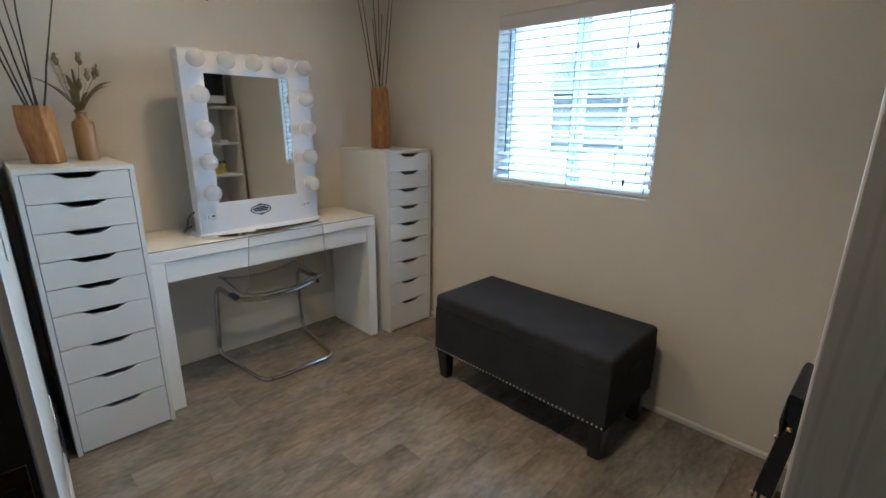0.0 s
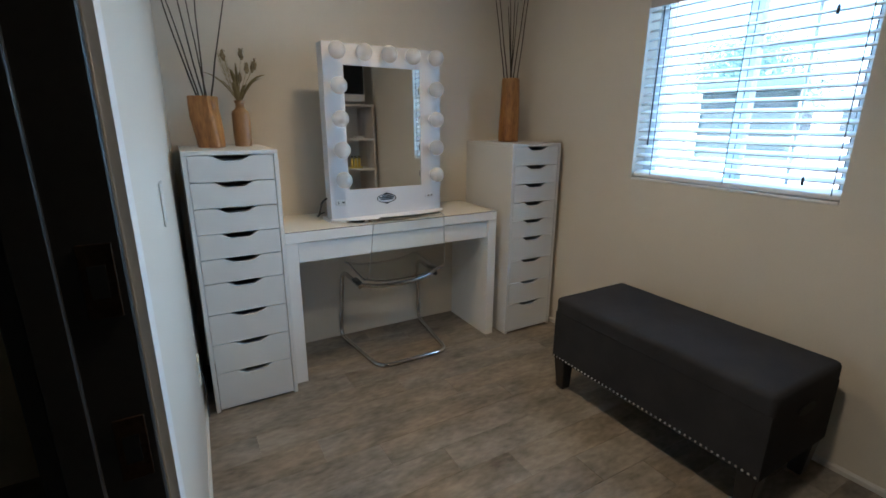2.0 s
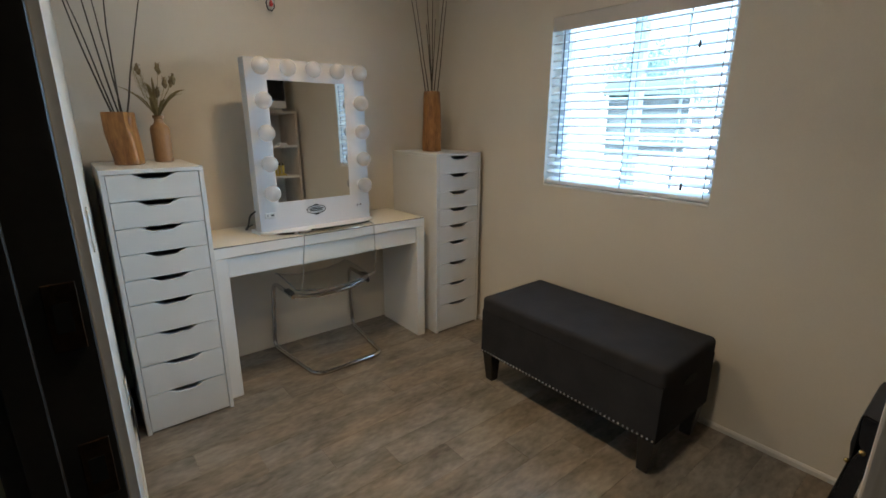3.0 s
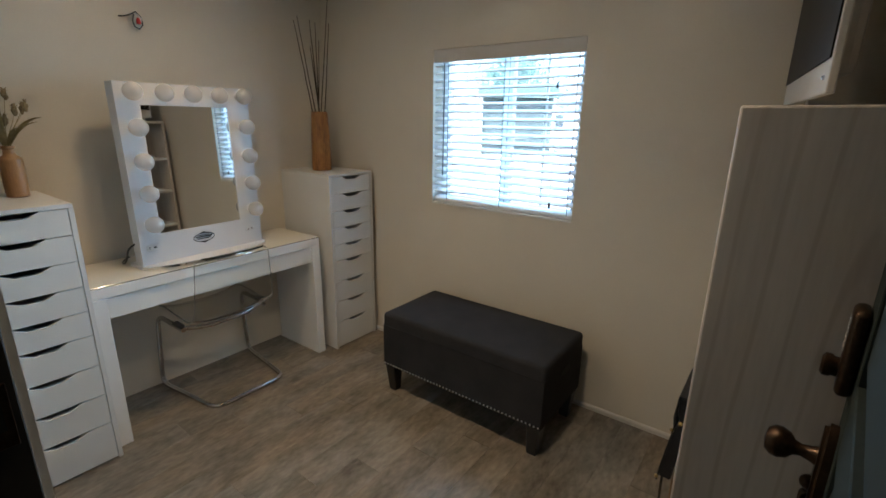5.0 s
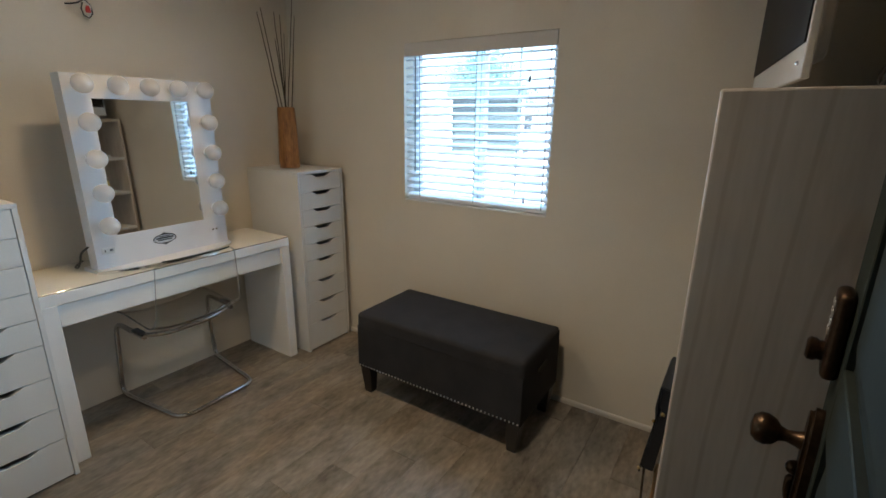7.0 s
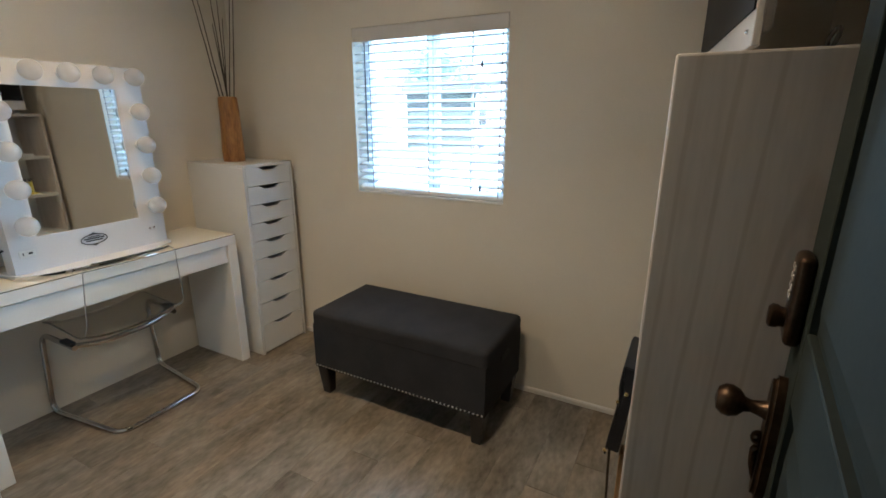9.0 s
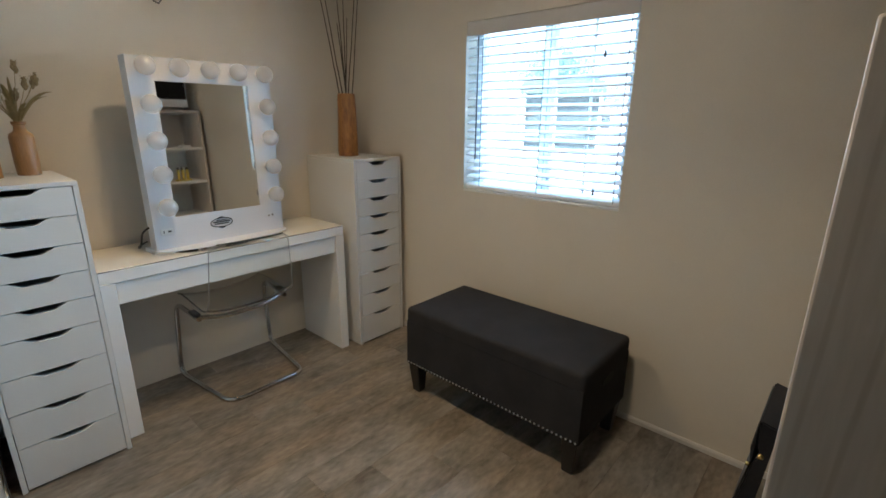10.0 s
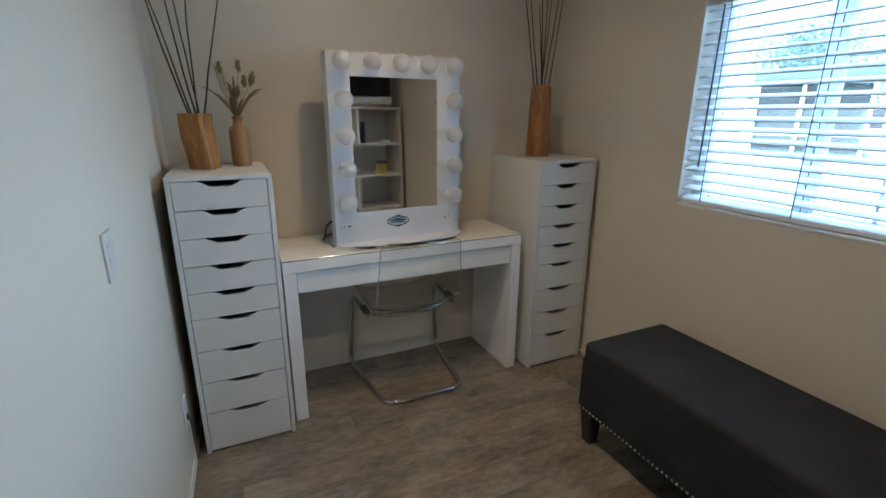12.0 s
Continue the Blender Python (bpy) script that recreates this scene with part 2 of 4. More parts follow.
st_n.links.new(next(n for n in st_n.nodes if n.type == "TEX_COORD").outputs["Object"], grain_map.inputs["Vector"])
st_n.links.new(grain_map.outputs["Vector"], grain.inputs["Vector"])
st_n.links.new(grain.outputs["Fac"], grain_ramp.inputs["Fac"])
st_n.links.new(shelf_p.inputs["Base Color"].links[0].from_socket, grain_mix.inputs[6])
st_n.links.new(grain_ramp.outputs["Color"], grain_mix.inputs[7])
st_n.links.new(grain_mix.outputs[2], shelf_p.inputs["Base Color"])
M_SHELFIN = surface("shelf_white", (0.66, 0.64, 0.60), (0.73, 0.71, 0.67), 3, 60, 0.5, 0.06, 0.05)
M_SCREEN = surface("screen_black", (0.008, 0.008, 0.009), (0.012, 0.012, 0.013), 3, 60, 0.45, 0.04, 0.0, spec=0.12)
M_SILVER = surface("silver_plastic", (0.60, 0.58, 0.54), (0.66, 0.64, 0.60), 5, 120, 0.4, 0.05, 0.02)
M_LEATHER = surface("black_leather", (0.008, 0.008, 0.010), (0.020, 0.020, 0.024), 20, 160, 0.35, 0.08, 0.25)
M_BRASS = surface("brass", (0.60, 0.44, 0.18), (0.72, 0.55, 0.26), 12, 90, 0.28, 0.06, 0.0, metal=1.0)
M_SLAT = surface("blind_white", (0.78, 0.79, 0.80), (0.82, 0.83, 0.84), 4, 120, 0.5, 0.05, 0.02)
M_VINYL = surface("window_vinyl", (0.70, 0.72, 0.74), (0.75, 0.77, 0.79), 4, 90, 0.4, 0.05, 0.02)
M_VALANCE = surface("valance_vinyl", (0.58, 0.55, 0.525), (0.63, 0.60, 0.57), 4, 120, 0.5, 0.05, 0.02)
M_CORD = surface("grey_cord", (0.03, 0.03, 0.033), (0.05, 0.05, 0.055), 30, 120, 0.8, 0.05, 0.1)
M_BLACKP = surface("black_plastic", (0.012, 0.012, 0.012), (0.022, 0.022, 0.022), 12, 120, 0.45, 0.08, 0.03)
M_RED = surface("red_plastic", (0.42, 0.02, 0.02), (0.52, 0.04, 0.03), 12, 90, 0.4, 0.05, 0.03)
M_YELLOW = surface("gold_yellow", (0.55, 0.42, 0.06), (0.68, 0.54, 0.10), 12, 90, 0.4, 0.05, 0.02)
M_GLASS = glass("window_glass")
M_ACRYL = glass("clear_acrylic", 0.02, (0.88, 0.90, 0.90), 1.45)
# grey that paints the optical darkening along clear acrylic edges
M_RIM_SHADE = surface("acrylic_edge_shade", (0.28, 0.29, 0.28), (0.36, 0.37, 0.36), 10, 60, 0.12, 0.05, 0.0)
M_TOPGLASS = surface("tabletop_glass", (0.72, 0.70, 0.62), (0.76, 0.74, 0.66), 2, 60, 0.08, 0.02, 0.0, spec=0.6)
M_EDGE = surface("glass_edge_dark", (0.02, 0.026, 0.024), (0.035, 0.042, 0.038), 8, 60, 0.25, 0.05, 0.0, spec=0.25)
M_LAMP = glow("lamp_glow", (1.0, 0.72, 0.44), 45.0)
M_BULB = bpy.data.materials.new("milk_glass")
M_BULB.use_nodes = True
bt = M_BULB.node_tree
white, milk, clear, gloss = (bt.nodes.new("ShaderNodeBsdf" + k) for k in ("Diffuse", "Translucent", "Transparent", "Glossy"))
white.inputs["Color"].default_value = (0.74, 0.73, 0.72, 1)
milk.inputs["Color"].default_value = (0.78, 0.77, 0.76, 1)
gloss.inputs["Roughness"].default_value = 0.04
mixes = [bt.nodes.new("ShaderNodeMixShader") for k in range(3)]
for mx, share, one, two in zip(mixes, (0.55, 0.5, 0.10), (white, mixes[0], mixes[1]), (milk, clear, gloss)):
    mx.inputs[0].default_value = share
    bt.links.new(one.outputs[0], mx.inputs[1])
    bt.links.new(two.outputs[0], mx.inputs[2])
bt.links.new(mixes[2].outputs[0], bt.nodes["Material Output"].inputs["Surface"])
M_CONC = surface("pale_concrete", (0.50, 0.49, 0.47), (0.60, 0.59, 0.57), 1, 40, 0.9, 0.05, 0.2)
M_STUCCO = surface("pale_stucco", (0.62, 0.61, 0.58), (0.70, 0.69, 0.66), 1, 60, 0.9, 0.05, 0.2)
M_ROOF = surface("grey_roofing", (0.20, 0.20, 0.20), (0.28, 0.28, 0.27), 3, 60, 0.9, 0.05, 0.2)
M_PANE = surface("far_window_pane", (0.03, 0.045, 0.06), (0.05, 0.07, 0.085), 1, 10, 0.15, 0.05, 0.0)
M_PORCH = surface("porch_paint", (0.06, 0.095, 0.095), (0.08, 0.115, 0.115), 1, 40, 0.8, 0.05, 0.1)
M_PORCHROOF = surface("porch_roofing", (0.045, 0.078, 0.074), (0.058, 0.095, 0.09), 2, 40, 0.8, 0.05, 0.1)
M_PANE2 = surface("porch_pane", (0.04, 0.06, 0.064), (0.05, 0.074, 0.078), 1, 10, 0.3, 0.05, 0.0)
M_LEAF = surface("foliage", (0.10, 0.17, 0.15), (0.13, 0.21, 0.185), 4, 40, 0.7, 0.1, 0.0)
lt = M_LEAF.node_tree
thin = lt.nodes.new("ShaderNodeBsdfTranslucent")
thin.inputs["Color"].default_value = (0.20, 0.36, 0.31, 1)
both = lt.nodes.new("ShaderNodeMixShader")
both.inputs[0].default_value = 0.45
lt.links.new(lt.nodes["Principled BSDF"].outputs[0], both.inputs[1])
lt.links.new(thin.outputs[0], both.inputs[2])
lt.links.new(both.outputs[0], lt.nodes["Material Output"].inputs["Surface"])
M_BARK = surface("bark", (0.13, 0.12, 0.11), (0.20, 0.19, 0.175), 6, 40, 0.9, 0.05, 0.4)

# ---------- structure ----------
bm = B()
box(bm, -1.7, XW + WALL_T, -1.4, YV + 0.12, -0.16, -0.003)
floor = solid("floor", bm, M_GROUT, "grey-brown wood-look plank floor", "floor", kind="structure")

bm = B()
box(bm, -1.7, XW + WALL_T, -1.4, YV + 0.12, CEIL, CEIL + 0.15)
solid("ceiling", bm, M_CEIL_DIM, "flat painted ceiling, greyed to cut bounce light", "ceiling", kind="structure")

bm = B()
box(bm, XO, XW + WALL_T, YV, YV + 0.12, 0, CEIL)
solid("wall_north", bm, M_WALL, "warm off-white painted wall behind the vanity", "wall", kind="structure")

bm = B()
box(bm, XW, XW + WALL_T, YB, WY0, 0, CEIL)
box(bm, XW, XW + WALL_T, WY1, YV, 0, CEIL)
box(bm, XW, XW + WALL_T, WY0, WY1, 0, WZ0)
box(bm, XW, XW + WALL_T, WY0, WY1, WZ1, CEIL)
bmesh.ops.remove_doubles(bm, verts=bm.verts, dist=1e-5)
solid("wall_east", bm, M_WALL, "warm off-white painted wall with one window", "wall", kind="structure")

bm = B()
box(bm, XO, XW + WALL_T, YB - 0.12, YB, 0, CEIL)
solid("wall_south", bm, M_WALL, "warm off-white painted wall behind the shelf", "wall", kind="structure")

bm = B()
prism(bm, [(XD, DOOR_Y1), (XL, YV), (XO, YV), (XO, DOOR_Y1)], 0, CEIL)
prism(bm, [(XD, DOOR_Y0), (XD, DOOR_Y1), (XO, DOOR_Y1), (XO, DOOR_Y0)], DOOR_H + 0.02, CEIL)
prism(bm, [(XD, YB), (XD, DOOR_Y0), (XO, DOOR_Y0), (XO, YB)], 0, CEIL)
solid("wall_west", bm, M_WALL, "warm off-white painted wall with the doorway", "wall", kind="structure")

# the space outside the doorway
bm = B()
box(bm, -1.7, -1.6, -1.4, 3.01, 0, CEIL)
box(bm, -1.6, XO, -1.4, -1.3, 0, CEIL)
box(bm, -1.6, XO, 2.3, 2.4, 0, CEIL)
box(bm, XO - 0.004, XO, -1.3, DOOR_Y0 - 0.1, 0, CEIL)
box(bm, XO - 0.004, XO, DOOR_Y1 + 0.1, 2.3, 0, CEIL)
solid("wall_hall", bm, M_HALL, "dim tan painted hall walls", "wall", kind="structure")

# baseboards
BBH, BBT = 0.027, 0.009
bm = B()
prof = [(0, 0), (-BBT, 0), (-BBT, BBH - 0.009), (-BBT * 0.45, BBH), (0, BBH)]


def board(bm, a, b):
    """A baseboard from a to b, on the left of its way."""
    a, b = Vector((*a, 0)), Vector((*b, 0))
    d = (b - a).normalized()
    n = Vector((-d.y, d.x, 0))
    ra = [bm.verts.new(a - n * u + Vector((0, 0, v))) for u, v in prof]
    rb = [bm.verts.new(b - n * u + Vector((0, 0, v))) for u, v in prof]
    for i in range(len(prof)):
        j = (i + 1) % len(prof)
        bm.faces.new((ra[i], ra[j], rb[j], rb[i]))
    bm.faces.new(ra[::-1])
    bm.faces.new(rb)


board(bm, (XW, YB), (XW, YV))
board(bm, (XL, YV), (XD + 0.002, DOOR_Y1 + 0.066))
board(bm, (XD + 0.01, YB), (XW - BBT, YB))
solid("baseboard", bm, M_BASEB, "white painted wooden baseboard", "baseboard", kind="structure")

# door frame: dark jambs, stop, pale casing, strikes
bm = B()
box(bm, XO - 0.02, XD - 0.002, DOOR_Y1 - 0.02, DOOR_Y1 - 0.001, 0, DOOR_H, 0.002)
box(bm, XO - 0.02, XD - 0.002, DOOR_Y0 + 0.001, DOOR_Y0 + 0.02, 0, DOOR_H, 0.002)
box(bm, XO - 0.02, XD - 0.002, DOOR_Y0 + 0.02, DOOR_Y1 - 0.02, DOOR_H - 0.02, DOOR_H, 0.002)
jamb = solid("door_frame", bm, M_JAMB, "dark painted wooden door jamb with bronze strike plates", "door frame", kind="structure")
bm = B()
box(bm, XO + 0.005, XO + 0.045, DOOR_Y1 - 0.034, DOOR_Y1 - 0.02, 0, DOOR_H - 0.02, 0.002)
part("door_stop", bm, M_JAMB, jamb)
for z in (1.08, 0.83):
    bm = B()
    box(bm, XD - 0.05, XD - 0.012, DOOR_Y1 - 0.0235, DOOR_Y1 - 0.02, z - 0.05, z + 0.05, 0.001)
    st = part("strike_plate", bm, M_BRONZE, jamb, "dark bronze strike plate")
    # black plate paints the bolt hole's shade, strike is not pierced
    bm = B()
    box(bm, XD - 0.042, XD - 0.022, DOOR_Y1 - 0.0245, DOOR_Y1 - 0.0236, z - 0.022, z + 0.022)
    part("bolt_hole_shade", bm, M_HOLE_SHADE, st)
bm = B()
slope = (XL - XD) / (YV - DOOR_Y1)
prism(bm, [(XD - 0.001, DOOR_Y1 + 0.002), (XD + 0.012, DOOR_Y1 + 0.002), (XD + 0.012 + slope * 0.062, DOOR_Y1 + 0.064), (XD + slope * 0.062, DOOR_Y1 + 0.064)], 0, DOOR_H + 0.06)
solid("door_casing", bm, M_TRIM, "pale painted flat door casing", "trim", kind="structure")

# ---------- window ----------
win = new("window_1")
tagged(win, "white vinyl sliding window with thin grilles", "window", kind="structure")
GX = XW + 0.105
bm = B()
for y0, y1, z0, z1 in ((WY0, WY0 + 0.045, WZ0, WZ1), (WY1 - 0.045, WY1, WZ0, WZ1), (WY0 + 0.045, WY1 - 0.045, WZ0, WZ0 + 0.045), (WY0 + 0.045, WY1 - 0.045, WZ1 - 0.045, WZ1)):
    box(bm, GX - 0.02, GX + 0.03, y0, y1, z0, z1, 0.003)
part("window_frame", bm, M_VINYL, win)
YM = 1.486
bm = B()
box(bm, GX - 0.025, GX + 0.025, YM - 0.028, YM + 0.028, WZ0 + 0.045, WZ1 - 0.045, 0.003)
part("meeting_rail", bm, M_VINYL, win)
for y0, y1 in ((WY0 + 0.045, YM - 0.028), (YM + 0.028, WY1 - 0.045)):
    bm = B()
    box(bm, GX, GX + 0.004, y0, y1, WZ0 + 0.045, WZ1 - 0.045)
    pane = part("pane", bm, M_GLASS, win)
    pane.visible_shadow = False
    bm = B()
    ym = (y0 + y1) / 2
    if y0 < YM - 0.1:
        box(bm, GX + 0.008, GX + 0.014, ym - 0.006, ym + 0.006, WZ0 + 0.045, WZ1 - 0.045)
        box(bm, GX + 0.009, GX + 0.013, y0, y1, 1.572, 1.592)
        part("grille", bm, M_VINYL, win)
bm = B()
box(bm, XW - 0.004, GX - 0.02, WY0 + 0.002, WY1 - 0.002, WZ0 + 0.0005, WZ0 + 0.012, 0.002)
part("window_sill", bm, M_TRIM, win)

BACK = bpy.data.lights.new("window_daylight", "AREA")
BACK.shape, BACK.size, BACK.size_y = "RECTANGLE", WY1 - WY0 - 0.1, WZ1 - WZ0 - 0.1
BACK.energy, BACK.color = WINDOW_WATTS, (0.45, 0.77, 1.0)
BACK.spread = radians(110)
back_ob = new("window_daylight", BACK)
back_ob.matrix_world = look((GX - 0.027, (WY0 + WY1) / 2, (WZ0 + WZ1) / 2), (0, (WY0 + WY1) / 2, (WZ0 + WZ1) / 2))

# blind
blind = thing("window_blind", pose(XW + 0.035, (WY0 + WY1) / 2, WZ1), "white horizontal slat blind, lowered with slats open", "window blind")
BW = WY1 - WY0 - 0.005
bm = B()
box(bm, -0.024, 0.02, -BW / 2, BW / 2, -0.045, -0.003, 0.002)
part("headrail", bm, M_SLAT, blind)
bm = B()
box(bm, -0.036, -0.026, -BW / 2, BW / 2, -0.07, -0.002, 0.003)
part("valance", bm, M_VALANCE, blind, "off-white blind valance")
bm = B()
H = 0.024
n = 6
prev = None
for i in range(n + 1):
    u = -H + 2 * H * i / n
    z = 0.003 * (1 - (u / H) ** 2)
    ring = [bm.verts.new((u, y, z + dz)) for y in (-BW / 2 + 0.003, BW / 2 - 0.003) for dz in (0, 0.0048)]
    if prev:
        for a, b in ((0, 2), (3, 1), (1, 0), (2, 3)):
            bm.faces.new((prev[a], prev[b], ring[b], ring[a]))
    else:
        bm.faces.new((ring[0], ring[1], ring[3], ring[2]))
    prev = ring
bm.faces.new((prev[0], prev[2], prev[3], prev[1]))
slat_mesh = mesh_of("slat", bm, M_SLAT)
NS = 19
PITCH = 0.0418
for i in range(NS):
    s = new("slat", slat_mesh)
    s.parent = blind
    s.matrix_basis = pose(0, 0, -0.085 - PITCH * i + 0.0008 * math.sin(i * 2.3), 0, -18 + 1.2 * math.sin(i * 1.7), 0)
bm = B()
box(bm, -0.026, 0.026, -BW / 2 + 0.002, BW / 2 - 0.002, WZ0 - WZ1 + 0.016, WZ0 - WZ1 + 0.034, 0.004)
part("bottom_rail", bm, M_SLAT, blind)
for y in (BW / 2 - 0.10, -0.018, -BW / 2 + 0.03):
    bm = B()
    for x in (-0.026, 0.026):
        tube(bm, [(x, y, -0.05), (x, y, WZ0 - WZ1 + 0.03)], 0.0019, 5)
    part("ladder_cord", bm, M_CORD, blind)
bm = B()
tube(bm, [(-0.031, BW / 2 - 0.075, -0.075), (-0.034, BW / 2 - 0.073, -0.70)], 0.0035, 6)
part("tilt_wand", bm, M_BLACKP, blind, "slim grey tilt wand")
for y, z in ((-BW / 2 + 0.128, -0.195), (-BW / 2 + 0.125, -0.785)):
    bm = B()
    tube(bm, [(-0.031, y, -0.06), (-0.033, y, z)], 0.0009, 5)
    cd = part("lift_cord", bm, M_SLAT, blind)
    bm = B()
    lathe(bm, [(0.002, z), (0.005, z - 0.006), (0.0062, z - 0.026), (0.0035, z - 0.032)], -0.033, y, 10)
    part("tassel", bm, M_BLACKP, cd, "small dark tassel")

# ---------- recessed ceiling lamps ----------
for x, y, watts, wide, warm in LAMP_SPOTS:
    dl = thing("ceiling_light", pose(x, y, CEIL), "round recessed ceiling light, lit warm", "ceiling light", "recessed ceiling lights")
    bm = B()
    lathe(bm, [(0.095, -0.001), (0.095, -0.005), (0.088, -0.009), (0.070, -0.009), (0.068, -0.004)], seg=32)
    part("trim_ring", bm, M_TRIM, dl, smooth=True)
    bm = B()
    lathe(bm, [(0.042, -0.0125), (0.042, -0.0105)], seg=32)
    part("diffuser", bm, M_LAMP, dl)
    L = bpy.data.lights.new("downlight", "AREA")
    L.shape, L.size, L.energy, L.color = "DISK", 0.17, watts, warm
    L.spread = radians(wide)
    lo = new("downlight", L)
    lo.matrix_world = look((x, y, CEIL - 0.018), (x, y + 0.0001, 0))


# ---------- drawer units ----------
def drawer_front(w, h, notch=0.15, deep=0.021):
    """A drawer: front with a scooped grip in its top edge, and the box behind it."""
    bm = B()
    pts = [(0, 0), (w, 0), (w, h)]
    c = w / 2
    pts += [(c + notch / 2, h), (c + notch / 2 - 0.006, h - 0.004), (c + notch / 2 - 0.035, h - deep + 0.002), (c + notch / 2 - 0.042, h - deep),
            (c - notch / 2 + 0.042, h - deep), (c - notch / 2 + 0.035, h - deep + 0.002), (c - notch / 2 + 0.006, h - 0.004), (c - notch / 2, h), (0, h)]
    prism(bm, pts, 0.0, 0.016, axis="y")
    return bm


def drawer_box(w, h):
    bm = B()
    box(bm, 0.012, 0.022, 0.018, 0.42, 0.012, h - 0.04)
    box(bm, w - 0.022, w - 0.012, 0.018, 0.42, 0.012, h - 0.04)
    box(bm, 0.022, w - 0.022, 0.41, 0.42, 0.012, h - 0.04)
    box(bm, 0.022, w - 0.022, 0.018, 0.41, 0.012, 0.018)
    return bm


def drawer_unit(label):
    W, D, Hh, T = 0.36, 0.48, 1.16, 0.017
    u = thing("drawer_unit", pose(0, 0, 0), label, "drawer unit", "pair of white drawer units")
    bm = B()
    box(bm, 0, T, 0, D, 0, Hh - T, 0.0012)
    part("side_panel", bm, M_WHITE, u)
    bm = B()
    box(bm, W - T, W, 0, D, 0, Hh - T, 0.0012)
    part("side_panel", bm, M_WHITE, u)
    bm = B()
    box(bm, 0, W, 0, D, Hh - T + 0.0005, Hh, 0.0012)
    part("top_panel", bm, M_WHITE, u)
    bm = B()
    box(bm, T, W - T, D - 0.01, D - 0.004, 0.03, Hh - T)
    part("back_panel", bm, M_WHITE, u)
    tops = [1.1415 - 0.107 * i for i in range(6)] + [0.6065 - 0.14 * i for i in (1, 2, 3)]
    for k, zt in enumerate(tops):
        zb = (tops[k + 1] if k < 8 else 0.008) + 0.0028
        w = W - 2 * T - 0.005
        d = part("drawer", drawer_front(w, zt - zb), M_WHITE, u, at=pose(T + 0.0025, 0.0015, zb))
        part("drawer_box", drawer_box(w, zt - zb), M_WHITE, d)
    return u


unit = drawer_unit("tall narrow white laminate drawer unit with nine drawers")
unit.matrix_basis = pose(0.395, 2.403, 0, 0, 0, 0)
copy_thing(unit, pose(2.023, 2.419, 0, 0, 0, 0))

# ---------- vanity table ----------
desk = thing("vanity_table", pose(0.768, 2.474, 0), "white vanity table with a glass top and one wide drawer", "vanity table")
DW, DD, DH = 1.20, 0.41, 0.78
bm = B()
box(bm, 0, 0.055, 0, DD, 0, DH - 0.055, 0.0015)
part("side_panel", bm, M_FOIL, desk)
bm = B()
box(bm, DW - 0.055, DW, 0, DD, 0, DH - 0.055, 0.0015)
part("side_panel", bm, M_FOIL, desk)
bm = B()
box(bm, 0, DW, 0, DD, DH - 0.0545, DH - 0.005, 0.0015)
part("top_panel", bm, M_FOIL, desk)
bm = B()
box(bm, 0.002, DW - 0.002, 0.002, DD - 0.002, DH - 0.0045, DH, 0.001)
part("glass_top", bm, M_TOPGLASS, desk, "glass pane laid over the white top")
bm = B()
box(bm, 0.002, DW - 0.002, 0.0005, 0.0018, DH - 0.0048, DH - 0.0008)
part("glass_edge", bm, M_EDGE, desk, "dark edge of the glass pane")
bm = B()
box(bm, 0.058, DW - 0.058, 0.012, 0.03, DH - 0.155, DH - 0.059, 0.0015)
part("drawer", bm, M_FOIL, desk)
bm = B()
box(bm, 0.056, DW - 0.056, 0.031, DD - 0.01, DH - 0.15, DH - 0.0555)
part("drawer_box", bm, M_FOIL, desk)

# ---------- lit vanity mirror ----------
MX0, MX1, MZ0, MZ1, MY = 1.026, 1.666, 0.798, 1.635, 2.60
vm = thing("vanity_mirror", pose((MX0 + MX1) / 2, MY, DH, -1.05, 0, 1.9), "white framed dressing mirror with thirteen unlit globe bulbs", "mirror")
W2, HH, Z0 = (MX1 - MX0) / 2, MZ1 - DH, MZ0 - DH
GX0, GX1, GZ0, GZ1 = -0.220, 0.1985, 0.939 - DH, 1.537 - DH
bm = B()
for a, b, c, d in ((-W2, GX0, Z0, HH), (GX1, W2, Z0, HH), (GX0, GX1, Z0, GZ0), (GX0, GX1, GZ1, HH)):
    box(bm, a, b, 0, 0.075, c, d)
bmesh.ops.remove_doubles(bm, verts=bm.verts, dist=1e-5)
part("frame", bm, M_FRAME, vm)
bm = B()
box(bm, GX0, GX1, 0.005, 0.012, GZ0, GZ1)
part("mirror_glass", bm, M_MIRROR, vm, "clear silvered mirror glass")
bm = B()
pts = []
for i in range(25):
    a = math.pi * i / 24
    pts.append((-(W2 + 0.012) * math.cos(a), 0.02 - 0.125 * math.sin(a) ** 0.75))
pts += [(W2 + 0.012, 0.115), (-W2 - 0.012, 0.115)]
prism(bm, pts, 0.002, 0.018)
base = part("base", bm, M_FRAME, vm, "white base with a curved front edge")
bm = B()
for k in range(1, 23):
    (xa, ya), (xb, yb) = pts[k], pts[k + 1]
    quad = [bm.verts.new((x * 1.006, y - 0.0035, z)) for x, y, z in ((xa, ya, 0.003), (xb, yb, 0.003), (xb, yb, 0.015), (xa, ya, 0.015))]
    bm.faces.new(quad)
bmesh.ops.remove_doubles(bm, verts=bm.verts, dist=1e-5)
bmesh.ops.solidify(bm, geom=bm.faces[:], thickness=0.002)
part("chrome_strip", bm, M_POLISHED, base, "polished chrome strip along the front edge", smooth=True)
bulbs = [(x, 1.592) for x in (-0.265, -0.132, 0.0, 0.132, 0.265)] + [(x, z) for z in (1.438, 1.287, 1.141, 0.996) for x in (-0.265, 0.265)]
